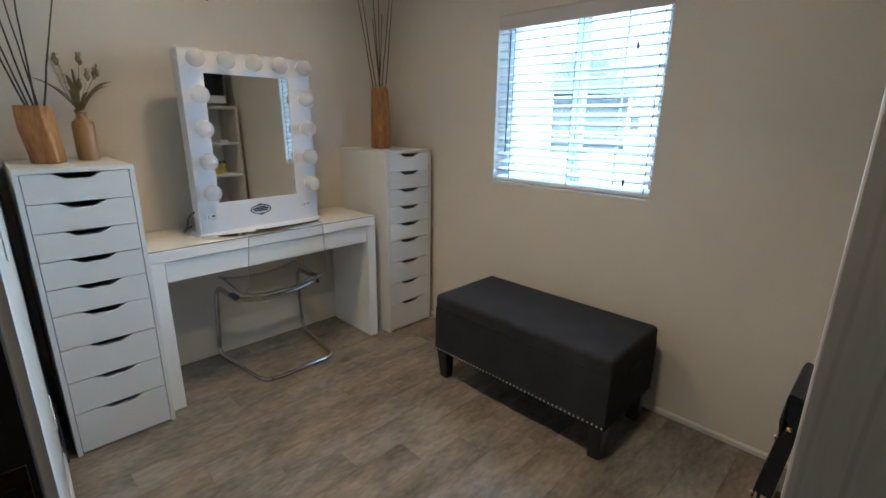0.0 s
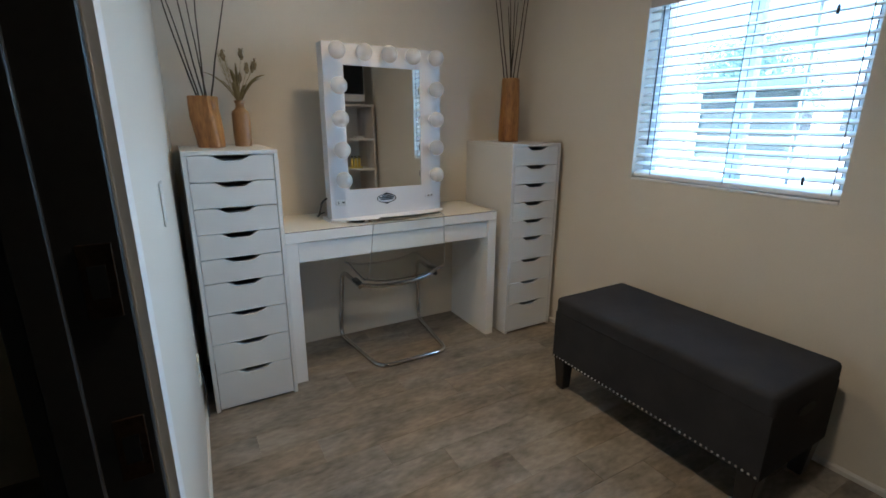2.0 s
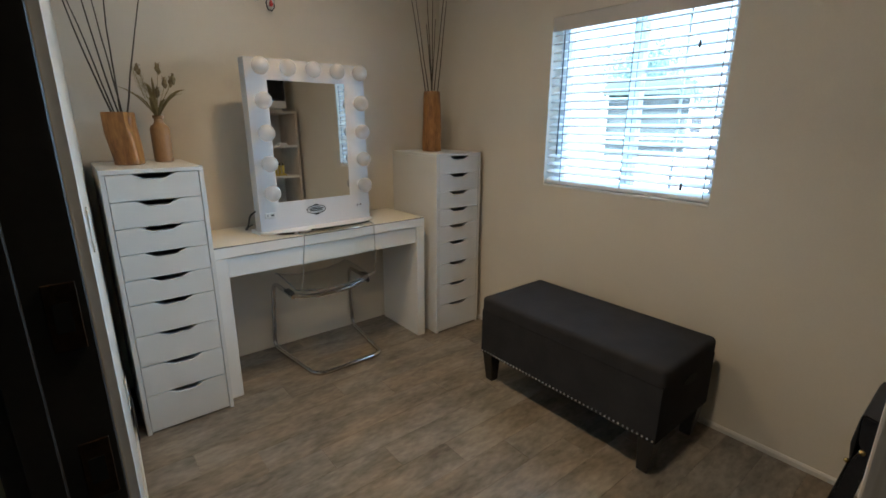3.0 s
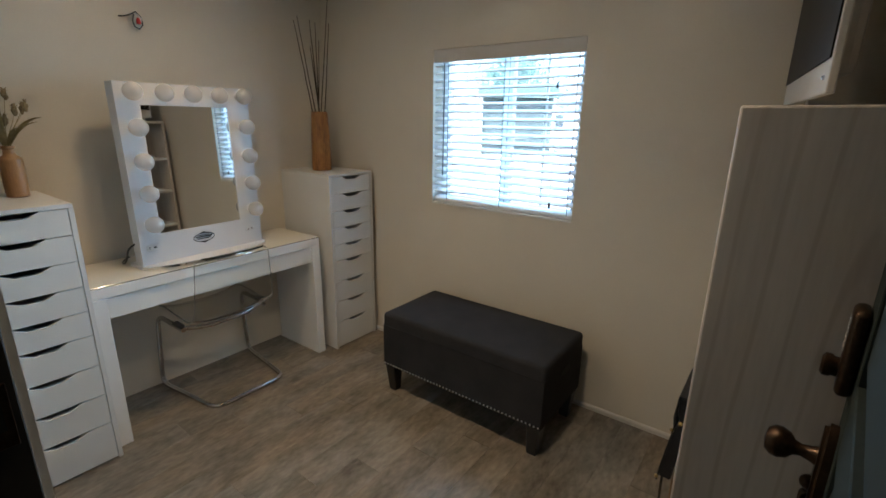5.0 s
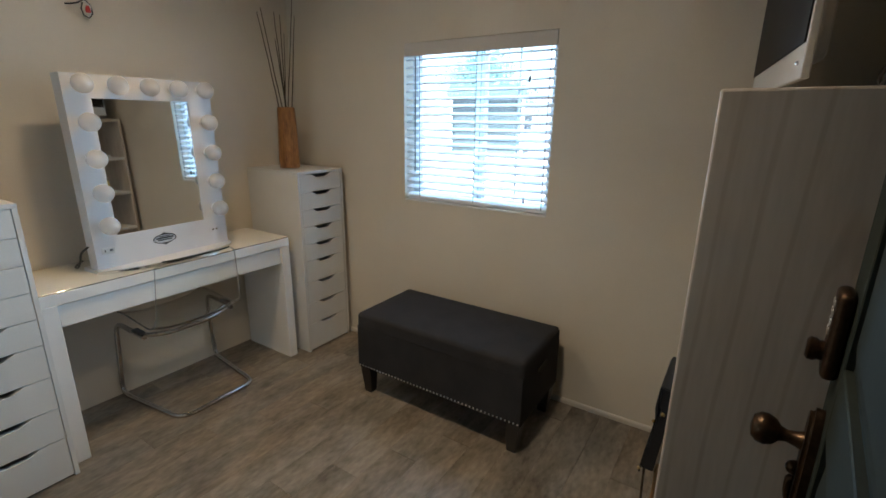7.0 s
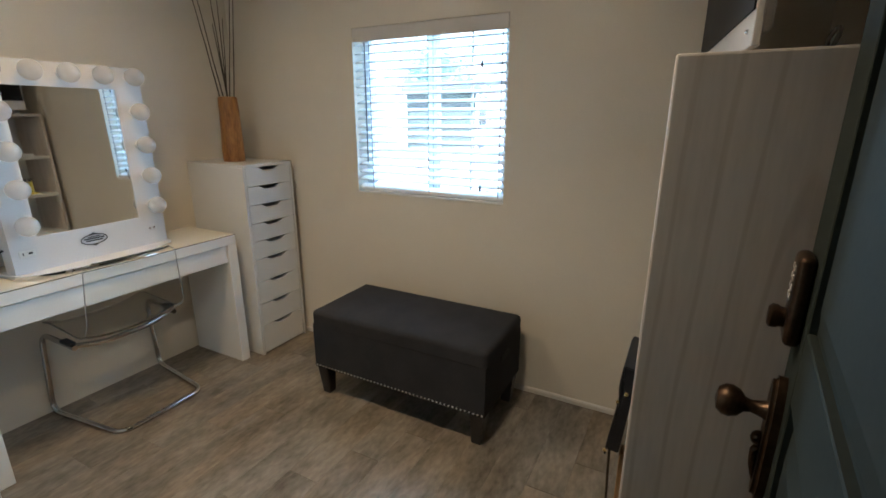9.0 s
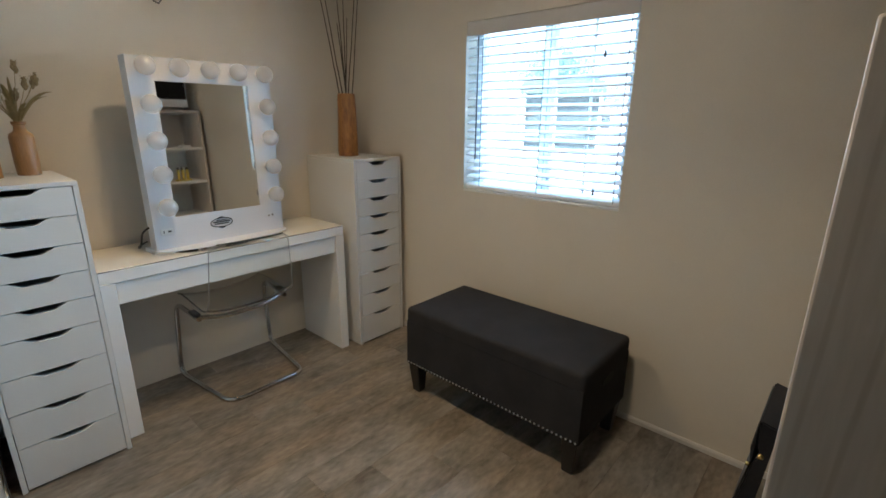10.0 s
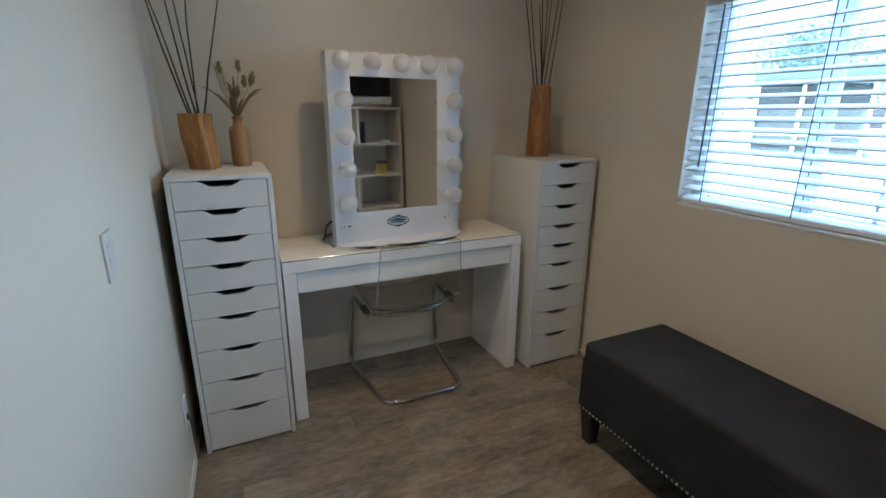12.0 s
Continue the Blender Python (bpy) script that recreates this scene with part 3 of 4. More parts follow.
bm = B()
r = 0.040
prof2 = [(0.012, 0.0), (0.013, 0.012), (0.016, 0.018)]
for i in range(1, 12):
    a = radians(-66 + 156 * i / 12)
    prof2.append((r * math.cos(a), 0.055 + r * math.sin(a)))
prof2.append((0.002, 0.055 + r))
lathe(bm, prof2, seg=20)
bulb_me = mesh_of("bulb", bm, M_BULB, True)
bm = B()
lathe(bm, [(0.021, 0), (0.021, 0.006), (0.016, 0.012)], seg=18)
sock_me = mesh_of("socket", bm, M_FRAME, True)
for x, z in bulbs:
    b = new("bulb", bulb_me)
    b.parent = vm
    b.matrix_basis = pose(x, 0, z - DH, 90, 0, 0)
    tagged(b, "unlit milky glass globe bulb")
    s = new("socket", sock_me)
    s.parent = b
    s.matrix_basis = pose(0, 0, 0.0)
# badge of plain shapes
bm = B()
ring = [(0.054 * math.cos(2 * math.pi * i / 32), -0.001, 0.022 * math.sin(2 * math.pi * i / 32)) for i in range(32)]
tube(bm, ring, 0.0022, 6, closed=True)
box(bm, -0.042, 0.042, -0.002, 0.0, 0.001, 0.007)
box(bm, -0.036, 0.036, -0.002, 0.0, -0.008, -0.003)
box(bm, -0.026, 0.026, -0.002, 0.0, 0.010, 0.014)
prism(bm, [(-0.02, 0.0225), (0.02, 0.0225), (0, 0.031)], -0.002, 0.0, axis="y")
prism(bm, [(-0.02, -0.0225), (0, -0.031), (0.02, -0.0225)], -0.002, 0.0, axis="y")
part("badge", bm, M_BLACKP, vm, "black oval badge with plain bars", at=pose(-0.015, 0, 0.882 - DH))
bm = B()
box(bm, -0.028, 0.028, -0.004, 0, -0.014, 0.014, 0.002)
so = part("power_socket", bm, M_WHITE, vm, "small white power socket", at=pose(-0.268, 0, 0.878 - DH))
bm = B()
box(bm, 0.004, 0.018, -0.0046, -0.0041, -0.003, 0.005)
box(bm, -0.016, -0.012, -0.0046, -0.0041, -0.005, 0.006)
part("socket_slot", bm, M_BLACKP, so)
bm = B()
box(bm, -0.026, 0.026, -0.003, 0, -0.010, 0.010, 0.0015)
sw = part("dimmer_switch", bm, M_FRAME, vm, at=pose(0.247, 0, 0.878 - DH))
bm = B()
ball(bm, (-0.008, -0.003, 0), 0.006, 10)
ball(bm, (0.012, -0.003, 0.002), 0.006, 10)
part("dial", bm, M_CHROME, sw)
bm = B()
tube(bm, bend([(-W2 - 0.002, 0.05, 0.12), (-W2 - 0.03, 0.06, 0.10), (-W2 - 0.035, 0.10, 0.02), (-W2 - 0.02, 0.20, 0.006), (-W2 + 0.05, 0.285, 0.006)], 0.05), 0.0045, 6)
part("power_cord", bm, M_BLACKP, vm, "thin black power cord")

# ---------- clear chair ----------
ch = thing("acrylic_chair", pose(1.39, 2.645, 0), "clear acrylic cantilever chair with chrome tubing under the table", "chair")
TR = 0.0125
bm = B()
path = bend([(-0.232, -0.06, 0.415), (-0.245, 0.215, 0.43), (-0.265, 0.235, TR), (-0.205, -0.245, TR), (0.205, -0.245, TR), (0.265, 0.235, TR), (0.245, 0.215, 0.43), (0.232, -0.06, 0.415)], 0.07, 8)
tube(bm, path, TR, 10)
part("tube_frame", bm, M_CHROME, ch, "bent chrome tube frame", smooth=True)
bm = B()
tube(bm, bend([(-0.235, -0.02, 0.415), (-0.12, -0.05, 0.392), (0.12, -0.05, 0.392), (0.235, -0.02, 0.415)], 0.08, 8), TR, 10)
part("cross_bar", bm, M_CHROME, ch, smooth=True)
bm = B()
side = bend([(0, 0.225, 0.445), (0, 0.16, 0.455), (0, -0.175, 0.425), (0, -0.225, 0.80), (0, -0.232, 0.815)], 0.11, 10)
NX = 12
grid = []
for p in side:
    row = []
    up_t = max(0.0, min(1.0, (p.z - 0.45) / 0.3))
    for i in range(NX + 1):
        s = -1 + 2 * i / NX
        half = 0.218 if p.z > 0.5 else 0.225
        if p.z > 0.76:
            half -= 0.05 * ((p.z - 0.76) / 0.055) ** 2
        curl = 0.030 * abs(s) ** 3
        row.append(bm.verts.new((s * half, p.y + curl * up_t * 0.6, p.z + curl * (1 - up_t))))
    grid.append(row)
top_edge = [tuple(v.co) for v in grid[-1]]
rim_left = [tuple(r[0].co) for r in grid]
rim_right = [tuple(r[-1].co) for r in grid]
for a, b in zip(grid, grid[1:]):
    for i in range(NX):
        bm.faces.new((a[i], a[i + 1], b[i + 1], b[i]))
bmesh.ops.recalc_face_normals(bm, faces=bm.faces)
bmesh.ops.solidify(bm, geom=bm.faces[:], thickness=0.006)
shell = part("seat_shell", bm, M_ACRYL, ch, "one-piece clear acrylic seat and back", smooth=True)
shell.visible_shadow = False
# added rods on rim and top edge paint the acrylic's optical darkening
bm = B()
tube(bm, rim_left + rim_right[::-1], 0.0024, 6)
part("painted_edge_shade", bm, M_RIM_SHADE, shell, "added grey rod painting the dark look of the acrylic's edge", smooth=True)
bm = B()
tube(bm, top_edge, 0.0042, 8)
part("top_edge", bm, M_EDGE, shell, "added dark rod painting the dark look of the top edge", smooth=True)
for sx in (-1, 1):
    bm = B()
    box(bm, sx * 0.235 - 0.016, sx * 0.235 + 0.016, -0.05, 0.03, 0.424, 0.442, 0.004)
    part("seat_clamp", bm, M_BLACKP, ch)

# ---------- bench ----------
bench = thing("storage_bench", pose(2.108, 1.370, 0), "charcoal linen storage bench with nailhead trim and black legs", "bench")
bx, by = 0.228, 0.48


def cushion(bm, x0, x1, y0, y1, z0, z1, bev, puff):
    box(bm, x0, x1, y0, y1, z0, z1)
    es = [e for e in bm.edges if max(v.co.z for v in e.verts) > z1 - 1e-4]
    bmesh.ops.bevel(bm, geom=es, offset=bev, segments=4, affect="EDGES", profile=0.5)
    bmesh.ops.subdivide_edges(bm, edges=[e for e in bm.edges if e.calc_length() > 0.15], cuts=12, use_grid_fill=True)
    for v in bm.verts:
        if v.co.z > z1 - 0.004:
            u = max(0, 1 - (v.co.x / (x1 - 0.02)) ** 2) * max(0, 1 - (v.co.y / (y1 - 0.02)) ** 2)
            v.co.z += puff * u ** 0.5 + 0.0015 * noise.noise(v.co * 9)


bm = B()
cushion(bm, -bx - 0.0015, bx + 0.0015, -by - 0.0015, by + 0.0015, 0.402, 0.474, 0.022, 0.007)
part("lid", bm, M_LINEN, bench, "padded charcoal linen lid", smooth=True)
bm = B()
box(bm, -bx, bx, -by, by, 0.160, 0.4016, 0.002)
body = part("body", bm, M_LINEN, bench, smooth=True)
# flat black discs paint the shade of handle cut-outs on the solid ends
for s in (-1, 1):
    bm = B()
    lathe(bm, [(0.001, 0), (0.028, 0), (0.028, 0.004), (0.001, 0.004)], seg=20, m=pose(0, s * (by + 0.0015) + (0.004 if s > 0 else 0.0), 0.362, 90, 0, 0) @ Matrix.Diagonal((2.0, 0.7, 1, 1)))
    part("handle_slot_shade", bm, M_HOLE_SHADE, bench, "flat black disc painting the shade of a handle cut-out")
bm = B()
bmesh.ops.create_uvsphere(bm, u_segments=8, v_segments=6, radius=0.0046, matrix=Matrix.Diagonal((0.6, 1, 1, 1)))
nail_me = mesh_of("nail", bm, M_NAIL, True)
NN = 47
for i in range(NN):
    nl = new("nail", nail_me)
    nl.parent = body
    nl.matrix_basis = pose(-bx - 0.001, -by + 0.012 + (2 * by - 0.024) * i / (NN - 1), 0.170)
for sx in (-1, 1):
    for sy in (-1, 1):
        bm = B()
        lo = [bm.verts.new((sx * 0.186 + a * 0.023, sy * 0.434 + b * 0.023, 0)) for a, b in ((-1, -1), (1, -1), (1, 1), (-1, 1))]
        hi = [bm.verts.new((sx * 0.188 + a * 0.034, sy * 0.440 + b * 0.034, 0.161)) for a, b in ((-1, -1), (1, -1), (1, 1), (-1, 1))]
        bm.faces.new(lo[::-1])
        bm.faces.new(hi)
        for i in range(4):
            bm.faces.new((lo[i], lo[(i + 1) % 4], hi[(i + 1) % 4], hi[i]))
        bmesh.ops.bevel(bm, geom=bm.edges[:], offset=0.003, segments=2, affect="EDGES")
        part("leg", bm, M_BLACK, bench, "tapered black wooden leg")


# ---------- vases ----------
def sticks(parent, items, z0, spread=0.02):
    rng = random.Random(len(items) * 7 + 3)
    for (tx, ty, tz) in items:
        bm = B()
        bx0, by0 = rng.uniform(-spread, spread), rng.uniform(-spread, spread)
        pts = []
        wob = rng.uniform(-0.012, 0.012)
        for i in range(9):
            s = i / 8
            k = math.sin(math.pi * s) * wob
            pts.append((bx0 + (tx - bx0) * s + k + rng.uniform(-1, 1) * 0.0015, by0 + (ty - by0) * s + k * 0.6, z0 + (tz - z0) * s))
        tube(bm, pts, 0.0042, 6, 0.45)
        part("stick", bm, M_STICK, parent)


va = thing("wooden_vase", pose(0.528, 2.66, 1.16), "squat rough-hewn reddish wood vase holding thin dried sticks", "vase")
bm = B()
pr = [(0.040, 0.0), (0.048, 0.002), (0.049, 0.03), (0.051, 0.08), (0.052, 0.13), (0.050, 0.17), (0.050, 0.214), (0.047, 0.218), (0.024, 0.218), (0.020, 0.14)]
ms = lathe(bm, pr, seg=32, wob=0.10)
for v in ms:
    a = math.atan2(v.co.y, v.co.x) + 0.5
    k = (abs(math.cos(a)) ** 6 + abs(math.sin(a)) ** 6) ** (-1 / 6)
    dent = 0.78 if v.co.z > 0.155 and -1.2 < a - 0.5 < -0.7 else 1.0
    v.co.x *= k * dent
    v.co.y *= k * dent
    v.co.x -= 0.075 * max(0, v.co.z) - 0.002 * math.sin(v.co.z * 30)
part("vessel", bm, M_OAK, va, smooth=True)
sticks(va, [(-0.16, 0.03, 0.80), (-0.135, -0.02, 0.70), (-0.085, 0.05, 0.83), (-0.05, 0.0, 0.76), (0.012, 0.04, 0.82), (0.16, 0.01, 0.80)], 0.10, 0.012)

vb = thing("flower_vase", pose(0.668, 2.74, 1.16), "small pale wooden bottle vase with dried flowers and seed heads", "vase")
bm = B()
lathe(bm, [(0.034, 0.0), (0.038, 0.003), (0.040, 0.05), (0.040, 0.145), (0.037, 0.158), (0.022, 0.170), (0.019, 0.180), (0.019, 0.192), (0.023, 0.196), (0.023, 0.206), (0.014, 0.206), (0.012, 0.15)], seg=24, wob=0.05)
part("vessel", bm, M_OAK2, vb, smooth=True)
rng = random.Random(5)
for d, depth, tz in [(0.027, 0.0, 0.405), (0.053, 0.01, 0.345), (0.083, 0.0, 0.362), (0.006, -0.015, 0.305), (0.066, -0.02, 0.352), (-0.055, 0.0, 0.40)]:
    tx, ty = 0.87 * d - 0.49 * depth, -0.49 * d - 0.87 * depth
    bm = B()
    tube(bm, [(0.004 * rng.uniform(-1, 1), 0, 0.17), (tx * 0.25, ty * 0.3, 0.17 + (tz - 0.17) * 0.45), (tx * 0.7, ty * 0.7, 0.17 + (tz - 0.17) * 0.75), (tx, ty, tz)], 0.0016, 5, 0.5)
    st = part("stem", bm, M_STEM, vb)
    bm = B()
    for j in range(12):
        s = j / 11
        ball(bm, (tx + rng.uniform(-1, 1) * 0.005, ty + rng.uniform(-1, 1) * 0.005, tz - 0.018 + 0.040 * s), 0.0085 * (1.05 - abs(s - 0.4)), 7, 1.2)
    for j in range(16):
        a, up = rng.uniform(0, 6.28), rng.uniform(0.2, 1.0)
        z = tz - 0.015 + 0.034 * rng.random()
        tube(bm, [(tx, ty, z), (tx + 0.013 * math.cos(a), ty + 0.013 * math.sin(a), z + 0.012 * up)], 0.0007, 3)
    part("seed_head", bm, M_SEED, st)
# a pale plume of fine bristles
for d0, z0, d1, z1 in ((-0.045, 0.29, -0.075, 0.41), (-0.030, 0.27, -0.050, 0.40)):
    bm = B()
    tube(bm, [(0, 0, 0.17), (d0 * 0.87, -d0 * 0.49, z0), (d1 * 0.87, -d1 * 0.49, z1)], 0.0014, 4)
    st = part("stem", bm, M_STEM, vb)
    bm = B()
    for j in range(110):
        s = rng.random()
        d, z = d0 + (d1 - d0) * s, z0 + (z1 - z0) * s
        a, ln = rng.uniform(0, 6.28), 0.022 * (1.1 - abs(s - 0.55)) * rng.uniform(0.5, 1)
        p0 = (d * 0.87, -d * 0.49, z)
        tube(bm, [p0, (p0[0] + ln * 0.8 * math.cos(a) - 0.004, p0[1] + ln * 0.8 * math.sin(a), z + ln * 0.9)], 0.0006, 3)
    part("plume", bm, M_PLUME, st, "pale feathery grass plume")
for d, depth, tz, w in [(-0.170, 0.0, 0.330, 0.0035), (-0.105, -0.02, 0.300, 0.003), (0.130, 0.0, 0.318, 0.007), (0.125, 0.03, 0.300, 0.004), (-0.020, 0.01, 0.285, 0.014), (-0.040, -0.02, 0.345, 0.010), (-0.010, -0.02, 0.37, 0.006), (0.050, 0.02, 0.275, 0.008)]:
    tx, ty = 0.87 * d - 0.49 * depth, -0.49 * d - 0.87 * depth
    bm = B()
    pv = None
    for i in range(9):
        s = i / 8
        x, y = tx * s ** 1.25, ty * s ** 1.25
        z = 0.18 + (tz - 0.18) * math.sin(s * math.pi / 2)
        ww = w * math.sin(math.pi * min(0.97, s * 0.9 + 0.08))
        side = Vector((-(tz - 0.18) * 0.87, (tz - 0.18) * 0.49, d)).normalized() * ww
        ring = [bm.verts.new((x + side.x, y + side.y - 0.001, z + side.z)), bm.verts.new((x, y - 0.003, z)), bm.verts.new((x - side.x, y - side.y + 0.001, z - side.z))]
        if pv:
            bm.faces.new((pv[0], pv[1], ring[1], ring[0]))
            bm.faces.new((pv[1], pv[2], ring[2], ring[1]))
        pv = ring
    bmesh.ops.solidify(bm, geom=bm.faces[:], thickness=0.0008)
    part("leaf", bm, M_STEM, vb)

vc = thing("tall_vase", pose(2.187, 2.68, 1.16), "tall tapered golden wood vase holding long thin sticks", "vase")
bm = B()
lathe(bm, [(0.052, 0.0), (0.061, 0.003), (0.062, 0.05), (0.060, 0.15), (0.056, 0.28), (0.053, 0.362), (0.050, 0.370), (0.028, 0.370), (0.024, 0.25)], seg=28, wob=0.07)
part("vessel", bm, M_OAK, vc, smooth=True)
sticks(vc, [(-0.135, 0.02, 0.885), (-0.085, 0.05, 0.92), (-0.055, -0.02, 0.75), (-0.035, 0.0, 0.90), (0.03, 0.03, 0.90), (0.075, -0.05, 1.065), (0.13, 0.02, 0.91), (0.06, 0.04, 0.80)], 0.2, 0.02)

# ---------- wall fittings ----------
wl = thing("loose_wiring", pose(1.262, YV - 0.0005, 1.93), "loose black wire loop with red cap hanging from the wall", "wiring")
bm = B()
tube(bm, [(-0.06, -0.004, 0.018), (-0.05, -0.03, 0.016), (-0.03, -0.045, 0.022), (0.0, -0.05, 0.04), (0.02, -0.05, 0.02), (0.024, -0.05, -0.015), (0.008, -0.05, -0.035), (-0.012, -0.05, -0.028), (-0.018, -0.05, 0.0), (-0.008, -0.045, 0.028)], 0.0035, 6)
part("wire", bm, M_BLACKP, wl)
bm = B()
tube(bm, [(-0.004, -0.048, 0.036), (0.018, -0.055, 0.014), (0.014, -0.052, -0.02), (0.006, -0.05, -0.03)], 0.003, 6)
part("white_wire", bm, M_WHITE, wl, "white wire")
bm = B()
lathe(bm, [(0.010, -0.014), (0.010, 0.0), (0.006, 0.014)], 0.006, -0.054, 10)
part("wire_cap", bm, M_RED, wl, "red plastic wire cap")

swp = thing("light_switch", pose(XD + slope * (1.78 - DOOR_Y1), 1.78, 1.06, 0, 0, -math.degrees(math.atan(slope))), "white wall plate with rocker switch", "light switch")
bm = B()
box(bm, 0.0004, 0.006, -0.036, 0.036, -0.058, 0.058, 0.002)
part("wall_plate", bm, M_BASEB, swp)
bm = B()
box(bm, 0.0062, 0.0072, -0.016, 0.016, -0.033, 0.033, 0.001)
part("rocker", bm, M_BASEB, swp)

oy = 2.33
ou = thing("power_outlet", pose(XD + slope * (oy - DOOR_Y1), oy, 0.27, 0, 0, -math.degrees(math.atan(slope))), "white wall outlet with a black plug", "power outlet")
bm = B()
box(bm, 0.0004, 0.006, -0.036, 0.036, -0.058, 0.058, 0.002)
part("wall_plate", bm, M_TRIM, ou)
bm = B()
box(bm, 0.0064, 0.012, -0.012, 0.012, -0.034, -0.012, 0.002)
tube(bm, bend([(0.011, 0, -0.023), (0.013, 0.02, -0.05), (0.012, 0.05, -0.26)], 0.02), 0.003, 6)
part("plug", bm, M_BLACKP, ou, "black plug and cord")

# ---------- shelf with television ----------
SX0, SX1, SY0, SY1, SH, ST = 1.25, 2.385, -0.105, 0.293, 1.527, 0.022
sh = thing("open_bookshelf", pose(SX0, SY0, 0), "white wood-grain open bookshelf with uneven compartments", "bookshelf")
SW, SD = SX1 - SX0, SY1 - SY0
for x0 in (0, SW - ST):
    bm = B()
    box(bm, x0, x0 + ST, 0, SD, 0, SH, 0.005, 2)
    part("side_panel", bm, M_SHELF, sh)
bm = B()
box(bm, ST + 0.0004, SW - ST - 0.0004, 0, SD - 0.001, SH - ST, SH - 0.001, 0.0015)
part("top_panel", bm, M_SHELF, sh)
bm = B()
box(bm, ST, SW - ST, 0, 0.006, 0.05, SH - ST)
part("back_panel", bm, M_SHELFIN, sh)
LEVELS = [1.168, 0.86, 0.535, 0.21]
for z in LEVELS:
    bm = B()
    box(bm, ST, SW - ST, 0.007, SD - 0.002, z, z + ST, 0.001)
    part("shelf_board", bm, M_SHELFIN, sh)
for x, z0, z1 in ((0.675, LEVELS[0] + ST, SH - ST), (0.66, LEVELS[2] + ST, LEVELS[1]), (0.36, LEVELS[1] + ST, LEVELS[0])):
    bm = B()
    box(bm, x, x + ST, 0.007, SD - 0.002, z0 + 0.0005, z1 - 0.0005, 0.001)
    part("divider", bm, M_SHELFIN, sh)

tv = thing("television", pose(1.875, 0.185, SH, 0, 0, 6.0), "older flat television with dark screen and pale lower bezel", "television")
TW, TH = 0.43, 0.56
bm = B()
box(bm, -TW, TW, 0.014, 0.03, 0.028, TH, 0.003, 2)
box(bm, -TW + 0.22, TW - 0.12, -0.05, 0.014, 0.08, TH - 0.10, 0.02, 2)
part("casing", bm, M_SILVER, tv)
bm = B()
box(bm, -TW + 0.007, TW - 0.007, 0.0302, 0.034, 0.097, TH - 0.02, 0.001)
part("screen", bm, M_SCREEN, tv, "dark switched-off screen")
bm = B()
box(bm, -0.03, 0.03, -0.05, 0.01, 0.010, 0.030)
box(bm, -0.17, 0.17, -0.09, 0.06, 0.0, 0.011, 0.003)
part("foot", bm, M_SILVER, tv)
bm = B()
ball(bm, (-TW + 0.05, 0.031, 0.062), 0.005, 10)
part("status_light", bm, M_CHROME, tv)
cb = B()
tube(cb, bend([(1.33, 0.06, SH + 0.004), (1.335, 0.05, SH + 0.03), (1.36, 0.05, SH + 0.045), (1.39, 0.06, SH + 0.02), (1.42, 0.04, SH + 0.004)], 0.03), 0.004, 6)
solid("television_cable", cb, M_BLACKP, "black cable looped on top of the bookshelf", "cable", smooth=True)

bk = B()
box(bk, 2.00, 2.035, 0.02, 0.2, LEVELS[0] + ST, LEVELS[0] + ST + 0.20, 0.002)
solid("black_folder", bk, M_BLACKP, "black upright folder on the shelf", "folder")
bx2 = B()
box(bx2, 2.20, 2.28, 0.16, 0.24, LEVELS[0] + ST, LEVELS[0] + ST + 0.025, 0.003)
solid("white_box", bx2, M_WHITE, "small flat white box on the shelf", "box")
tr = thing("makeup_stand", pose(2.20, 0.17, LEVELS[1] + ST), "gold tray with three upright yellow and black tubes", "makeup stand")
bm = B()
box(bm, -0.065, 0.065, -0.035, 0.035, 0, 0.014, 0.003)
part("tray", bm, M_YELLOW, tr)
for i in range(3):
    bm = B()
    lathe(bm, [(0.013, 0.0145), (0.013, 0.10), (0.011, 0.105)], -0.04 + 0.04 * i, 0, 12)
    tb = part("tube", bm, M_YELLOW, tr, smooth=True)
    bm = B()
    lathe(bm, [(0.0136, 0.105), (0.0136, 0.125), (0.011, 0.128)], -0.04 + 0.04 * i, 0, 12)
    part("cap", bm, M_BLACKP, tb, "black cap", smooth=True)

# black bag hung in front of the bookshelf
bag = thing("black_bag", pose(1.42, SY1 + 0.001, 0.545), "slim black leather bag with brass studs hung on the bookshelf", "bag")
bm = B()
prism(bm, [(0.0, 0.255), (0.032, 0.262), (0.030, 0.205), (0.022, 0.186), (0.030, 0.168), (0.046, 0.075), (0.054, 0.004), (0.022, 0.0), (0.010, 0.12)], 0.0, 0.20, axis="x")
bmesh.ops.bevel(bm, geom=bm.edges[:], offset=0.003, segments=2, affect="EDGES")
body_of_bag = part("bag_body", bm, M_LEATHER, bag, smooth=True)
bm = B()
prism(bm, [(0.033, 0.258), (0.036, 0.250), (0.041, 0.19), (0.037, 0.155), (0.053, 0.04), (0.060, -0.022), (0.055, -0.024), (0.050, 0.03), (0.032, 0.168), (0.032, 0.20)], 0.012, 0.19, axis="x")
bmesh.ops.bevel(bm, geom=bm.edges[:], offset=0.0015, segments=1, affect="EDGES")
flap = part("bag_flap", bm, M_LEATHER, bag, smooth=True)
for y, z in ((0.039, 0.150), (0.058, -0.008)):
    bm = B()
    ball(bm, (0.010, y, z), 0.005, 10)
    part("stud", bm, M_BRASS, flap, "round brass stud")
bm = B()
ball(bm, (-0.001, 0.020, 0.184), 0.006, 10)
part("stud", bm, M_BRASS, body_of_bag, "round brass stud")
bm = B()
